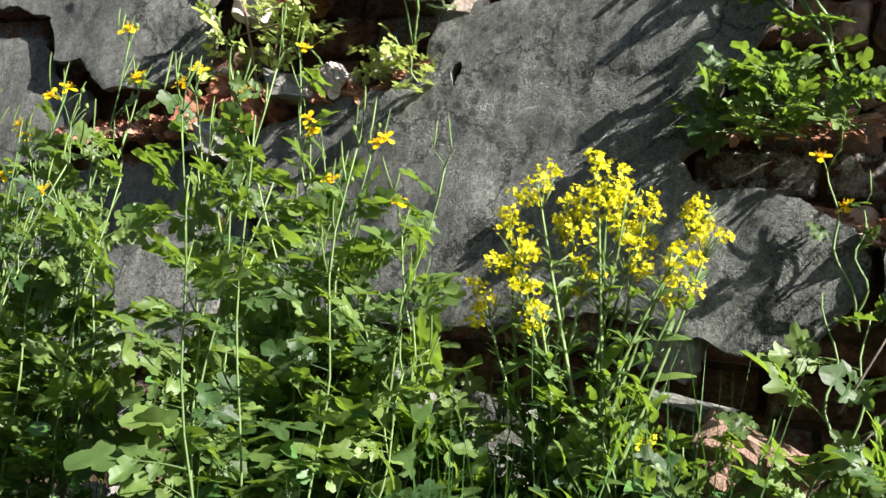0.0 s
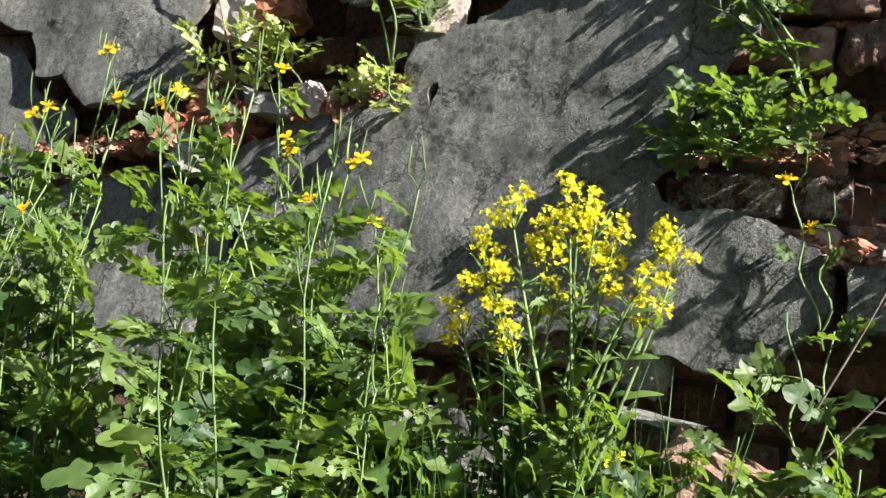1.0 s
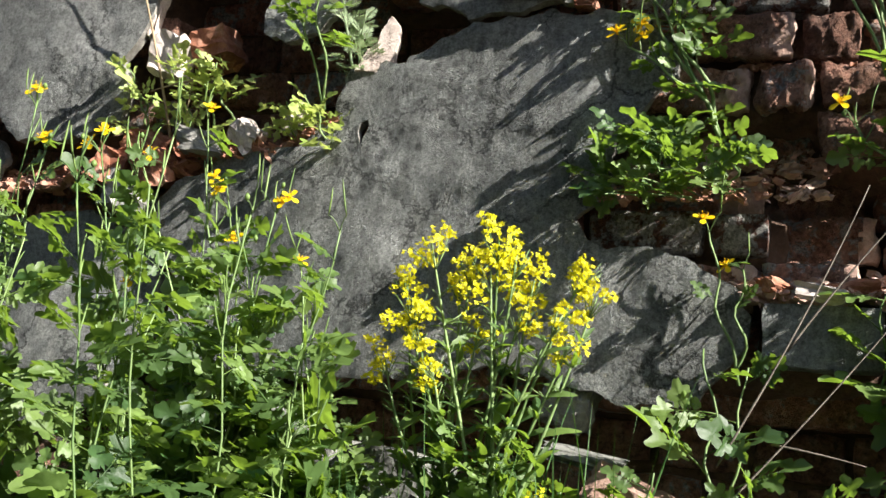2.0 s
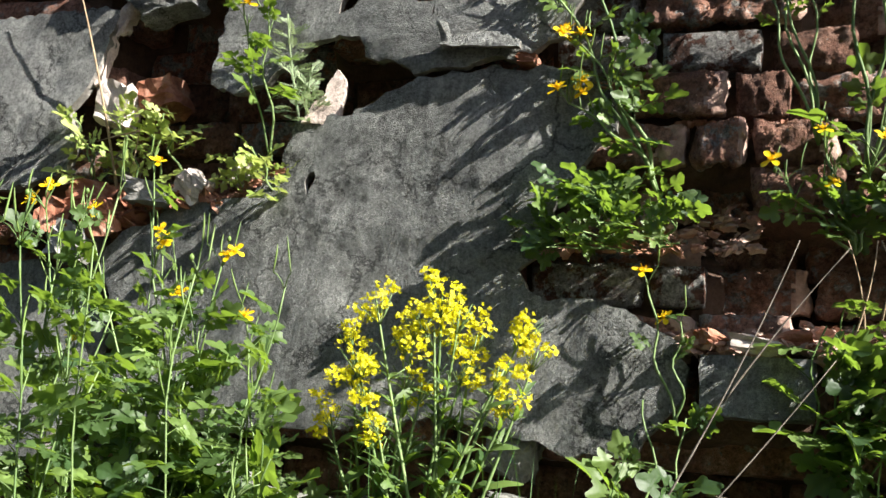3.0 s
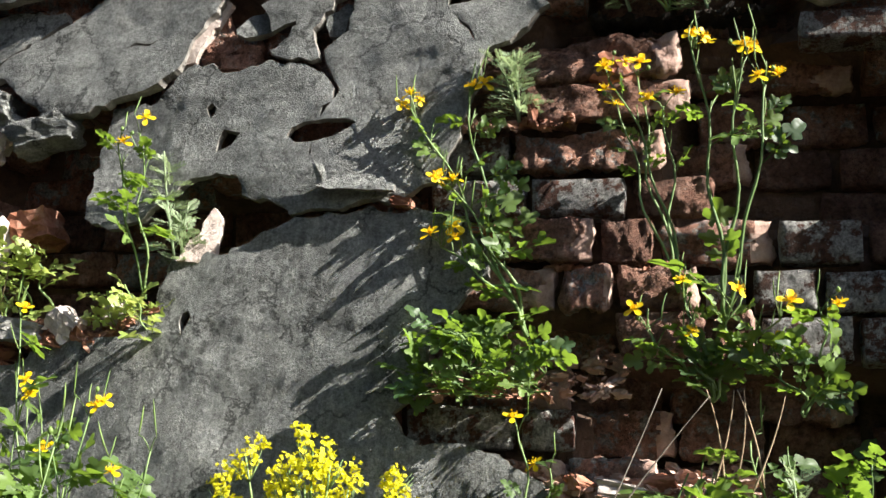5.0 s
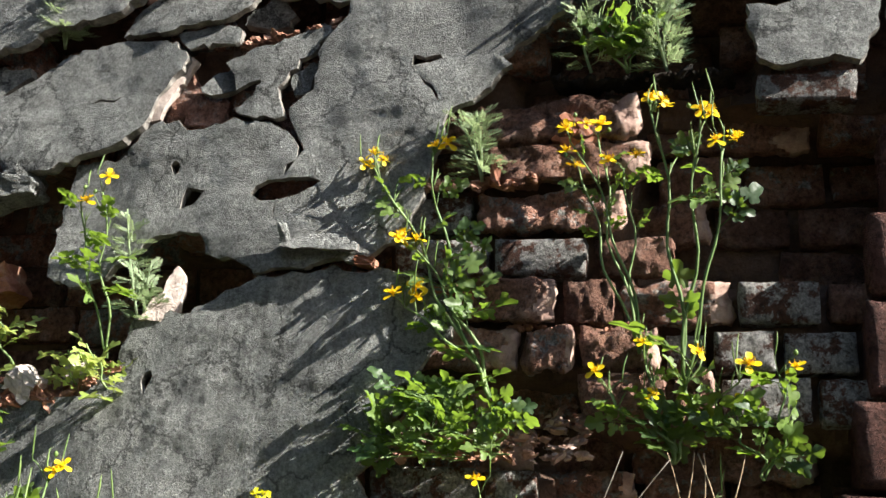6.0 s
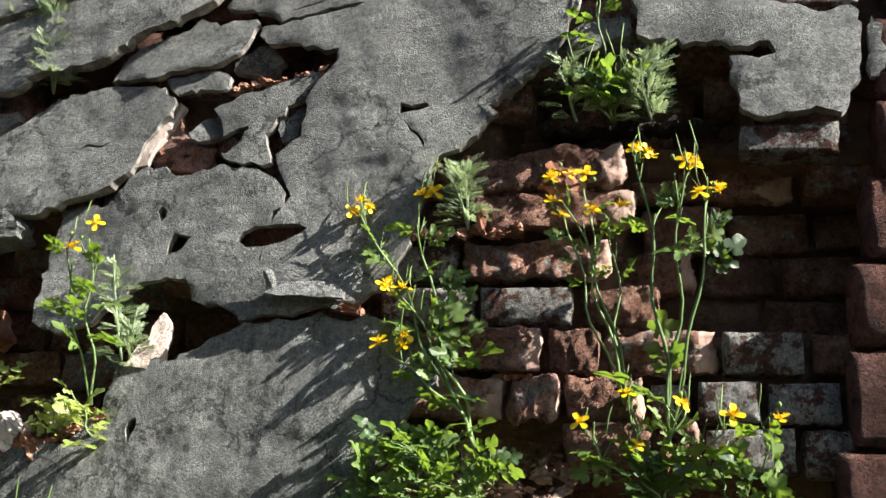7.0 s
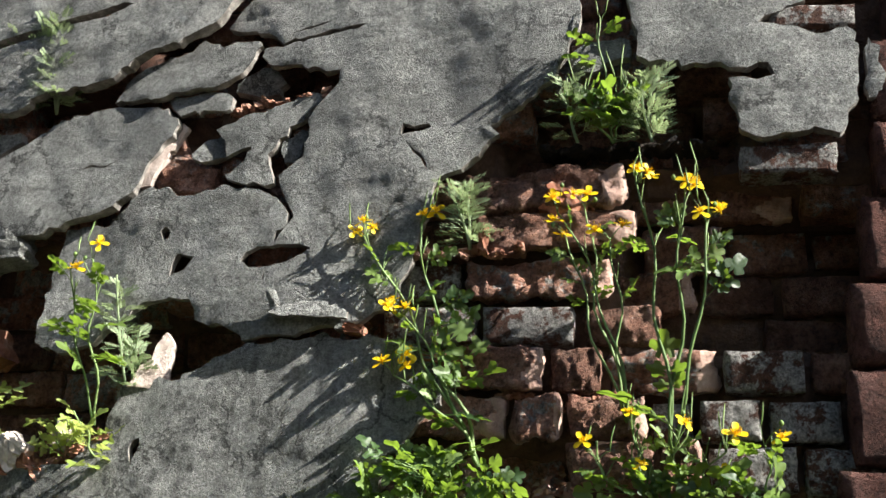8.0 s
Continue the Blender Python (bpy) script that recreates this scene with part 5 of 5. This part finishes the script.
def feather_mesh(seed):
    """A finely cut grey-green leaf one unit long along +Y."""
    s = Soup()
    r = random.Random(seed)

    def strip(a, b, w):
        a, b = Vector(a), Vector(b)
        side = (b - a).cross(Vector((0, 0, 1))).normalized() * w
        s.add([a - side * 0.6, a + side * 0.6, a.lerp(b, 0.6) + side, b, a.lerp(b, 0.6) - side], [(0, 1, 2, 3, 4)])

    def at(t):
        return Vector((0, t, 0.25 * t - 0.35 * t * t))

    strip(at(0), at(0.5), 0.012)
    strip(at(0.45), at(1.0), 0.022)
    for k in range(6):
        t = 0.3 + 0.11 * k
        for side in (-1, 1):
            l = (0.34 - 0.035 * k) * r.uniform(0.8, 1.2)
            tip = at(t) + Vector((side * l * 0.8, l * 0.65, r.uniform(-0.03, 0.08)))
            strip(at(t), tip, 0.02)
            for f in (0.45, 0.7):
                for q in (-1, 1):
                    p = at(t).lerp(tip, f)
                    strip(p, p + Vector((side * 0.05 + q * 0.05, 0.11 - 0.03 * q * side, 0.02)), 0.02)
    return s.mesh("leaf", GREY)


FEATHERS = [feather_mesh(k) for k in range(4)]


def wormwood(base, top, seed, size=0.05, count=26, stems=1):
    count, size = int(count * 1.25), size * 0.88
    r = random.Random(seed)
    base, plant = Vector(base), base_of("wormwood", base, "grey-green wormwood with finely cut leaves on the wall", "wild plant", "wormwood plants")
    for k in range(stems):
        tip = Vector(top) - base + Vector((r.uniform(-0.03, 0.03), r.uniform(-0.02, 0.02), r.uniform(-0.04, 0.0))) * (1 if k else 0)
        pts = bent((0, 0, 0), tip, r.uniform(-0.012, 0.012), 10, (1, -0.5, 0))
        s = Soup()
        s.tube(pts, [0.0026 - 0.0014 * i / 10 for i in range(11)], 6)
        child("stem", s.mesh("stem", GREY, True), plant)
        for j in range(count):
            t = 0.12 + 0.88 * j / count
            p = pts[min(10, int(t * 10))]
            a = 2.4 * j + r.uniform(-0.4, 0.4)
            m = Matrix.Translation(p) @ facing((1.3 * math.cos(a), math.sin(a) * 0.5 - 0.15, r.uniform(-0.1, 0.7) + t * 0.4), TOWARDS, r, 0.5) @ Matrix.Scale(size * r.uniform(0.7, 1.2) * (1.15 - 0.4 * t), 4)
            child("leaf", FEATHERS[r.randrange(4)], plant, m)
    return plant


wormwood((-0.555, 1.41, 1.04), (-0.588, 1.375, 1.235), 1, 0.052, 34)
wormwood((-0.545, 1.41, 1.04), (-0.53, 1.37, 1.14), 2, 0.045, 16)
wormwood((-0.027, 1.415, 1.275), (-0.033, 1.385, 1.375), 3, 0.048, 22, 2)
wormwood((-0.776, 1.41, 1.55), (-0.80, 1.385, 1.74), 4, 0.052, 34, 4)
wormwood((-0.885, 1.41, 1.65), (-0.89, 1.385, 1.72), 5, 0.04, 14)
wormwood((0.136, 1.415, 1.447), (0.122, 1.385, 1.545), 6, 0.05, 18)
wormwood((0.25, 1.42, 1.44), (0.26, 1.385, 1.545), 7, 0.05, 22, 2)
wormwood((0.34, 1.34, 0.60), (0.34, 1.33, 0.77), 8, 0.042, 18)
wormwood((-0.87, 0.93, 0.24), (-0.86, 0.92, 0.44), 9, 0.06, 22)
celandine((0.19, 1.42, 1.445), [(0.174, 1.385, 1.645), (0.15, 1.38, 1.52), (0.215, 1.38, 1.53), (0.235, 1.39, 1.50)], 61, leaf=0.055, count=5, flowers=0, pods=3, low=0.2,
          label="leafy weed growing from the gap under the plaster")


# dry stalks and twigs
def dry_stalk(points, radius, material, label, name="dry_stalk"):
    s = Soup()
    for line in points:
        a, b, sag = line
        s.tube(bent(a, b, sag, 10, (0.8, -0.5, 0.2)), [radius * (1 - 0.06 * i) for i in range(11)], 6)
    ob = tagged(new(name, s.mesh(name, material, True)), label, "dead stem", "dead stems")
    return ob


dry_stalk([((-0.875, 1.40, 0.94), (-1.02, 1.37, 1.36), 0.012)], 0.0028, STRAW, "tall dry straw-coloured stalk on the ledge")
dry_stalk([((-0.86, 1.40, 0.95), (-0.83, 1.37, 1.045), 0.0), ((-0.83, 1.37, 1.045), (-0.91, 1.37, 1.03), 0.004)], 0.0018, STRAW, "bent dry straw on the rubble")
dry_stalk([((0.03, 1.30, 0.52), (0.185, 1.36, 0.87), 0.01), ((0.10, 1.33, 0.66), (0.245, 1.35, 0.86), -0.008)], 0.0015, TWIG, "grey leafless twig leaning on the rubble")
dry_stalk([((-0.02, 1.26, 0.40), (0.23, 1.33, 0.72), 0.01), ((0.09, 1.29, 0.55), (0.19, 1.28, 0.535), 0.004)], 0.0015, TWIG, "dark bare twig crossing the low leaves")
for k in range(5):
    x = 0.245 + 0.016 * k
    dry_stalk([((x, 1.375, 0.74 + 0.01 * (k % 3)), (x + (0.03, -0.02, 0.01, 0.045, -0.03)[k], 1.36, 0.87), 0.006)], 0.0016, STRAW, "dry hanging grass stalk")
dry_stalk([((-0.73, 1.30, 0.56), (-0.50, 1.25, 0.71), 0.01)], 0.0016, STEM, "thin green stalk in the thicket", "stalk")


# undergrowth: small leaves and grass filling the thicket, past counting
def undergrowth(x0, x1, y0, y1, top, count, seed, label):
    r = random.Random(seed)
    s = Soup()
    for _ in range(count):
        x, y = r.uniform(x0, x1), r.uniform(y0, y1)
        g = ground_height(x, y)
        z = g + (top(x, y) - g) * r.random() ** 1.3
        a = r.uniform(0, 6.3)
        m = Matrix.Translation((x, y, z)) @ facing((math.cos(a), math.sin(a), r.uniform(-0.2, 0.7)), TOWARDS, r, 0.6)
        leaflet_here = Soup()
        leaflet(leaflet_here, (0, 0, 0), 0, r.uniform(0.018, 0.045), r.choice((3, 4, 5)), r, depth=0.2, points=12)
        s.add(leaflet_here.verts, leaflet_here.faces, m)
    tagged(new("undergrowth", s.mesh("undergrowth", UNDER, True)), label, "undergrowth", kind="stuff")


def grass(x0, x1, y0, y1, count, seed, label):
    r = random.Random(seed)
    s = Soup()
    for _ in range(count):
        x, y = r.uniform(x0, x1), r.uniform(y0, y1)
        a = Vector((x, y, ground_height(x, y) - 0.01))
        h = r.uniform(0.12, 0.32)
        b = a + Vector((r.uniform(-0.3, 0.3) * h, r.uniform(-0.3, 0.2) * h, h))
        pts = bent(a, b, r.uniform(0, 0.02), 5, (r.uniform(-1, 1), -0.5, 0))
        n = len(s.verts)
        side = Vector((r.uniform(0.4, 1), r.uniform(-0.6, 0.6), 0)).normalized() * r.uniform(0.001, 0.0024)
        for i, p in enumerate(pts):
            s.verts += [p - side * (1 - i / 5.2), p + side * (1 - i / 5.2)]
        s.faces += [(n + 2 * i, n + 2 * i + 1, n + 2 * i + 3, n + 2 * i + 2) for i in range(5)]
    tagged(new("grass", s.mesh("grass", UNDER)), label, "grass", kind="stuff")


undergrowth(-1.35, -0.38, 0.82, 1.36, lambda x, y: 0.50 - 0.1 * max(0, x + 0.8) - 0.35 * max(0, 1.1 - y), 600, 41, "dense green leaves of low weeds")
undergrowth(-0.42, 0.45, 1.12, 1.40, lambda x, y: 0.42, 260, 42, "low green leaves at the foot of the wall")
grass(-1.35, -0.05, 0.85, 1.36, 320, 43, "thin green grass among the weeds")
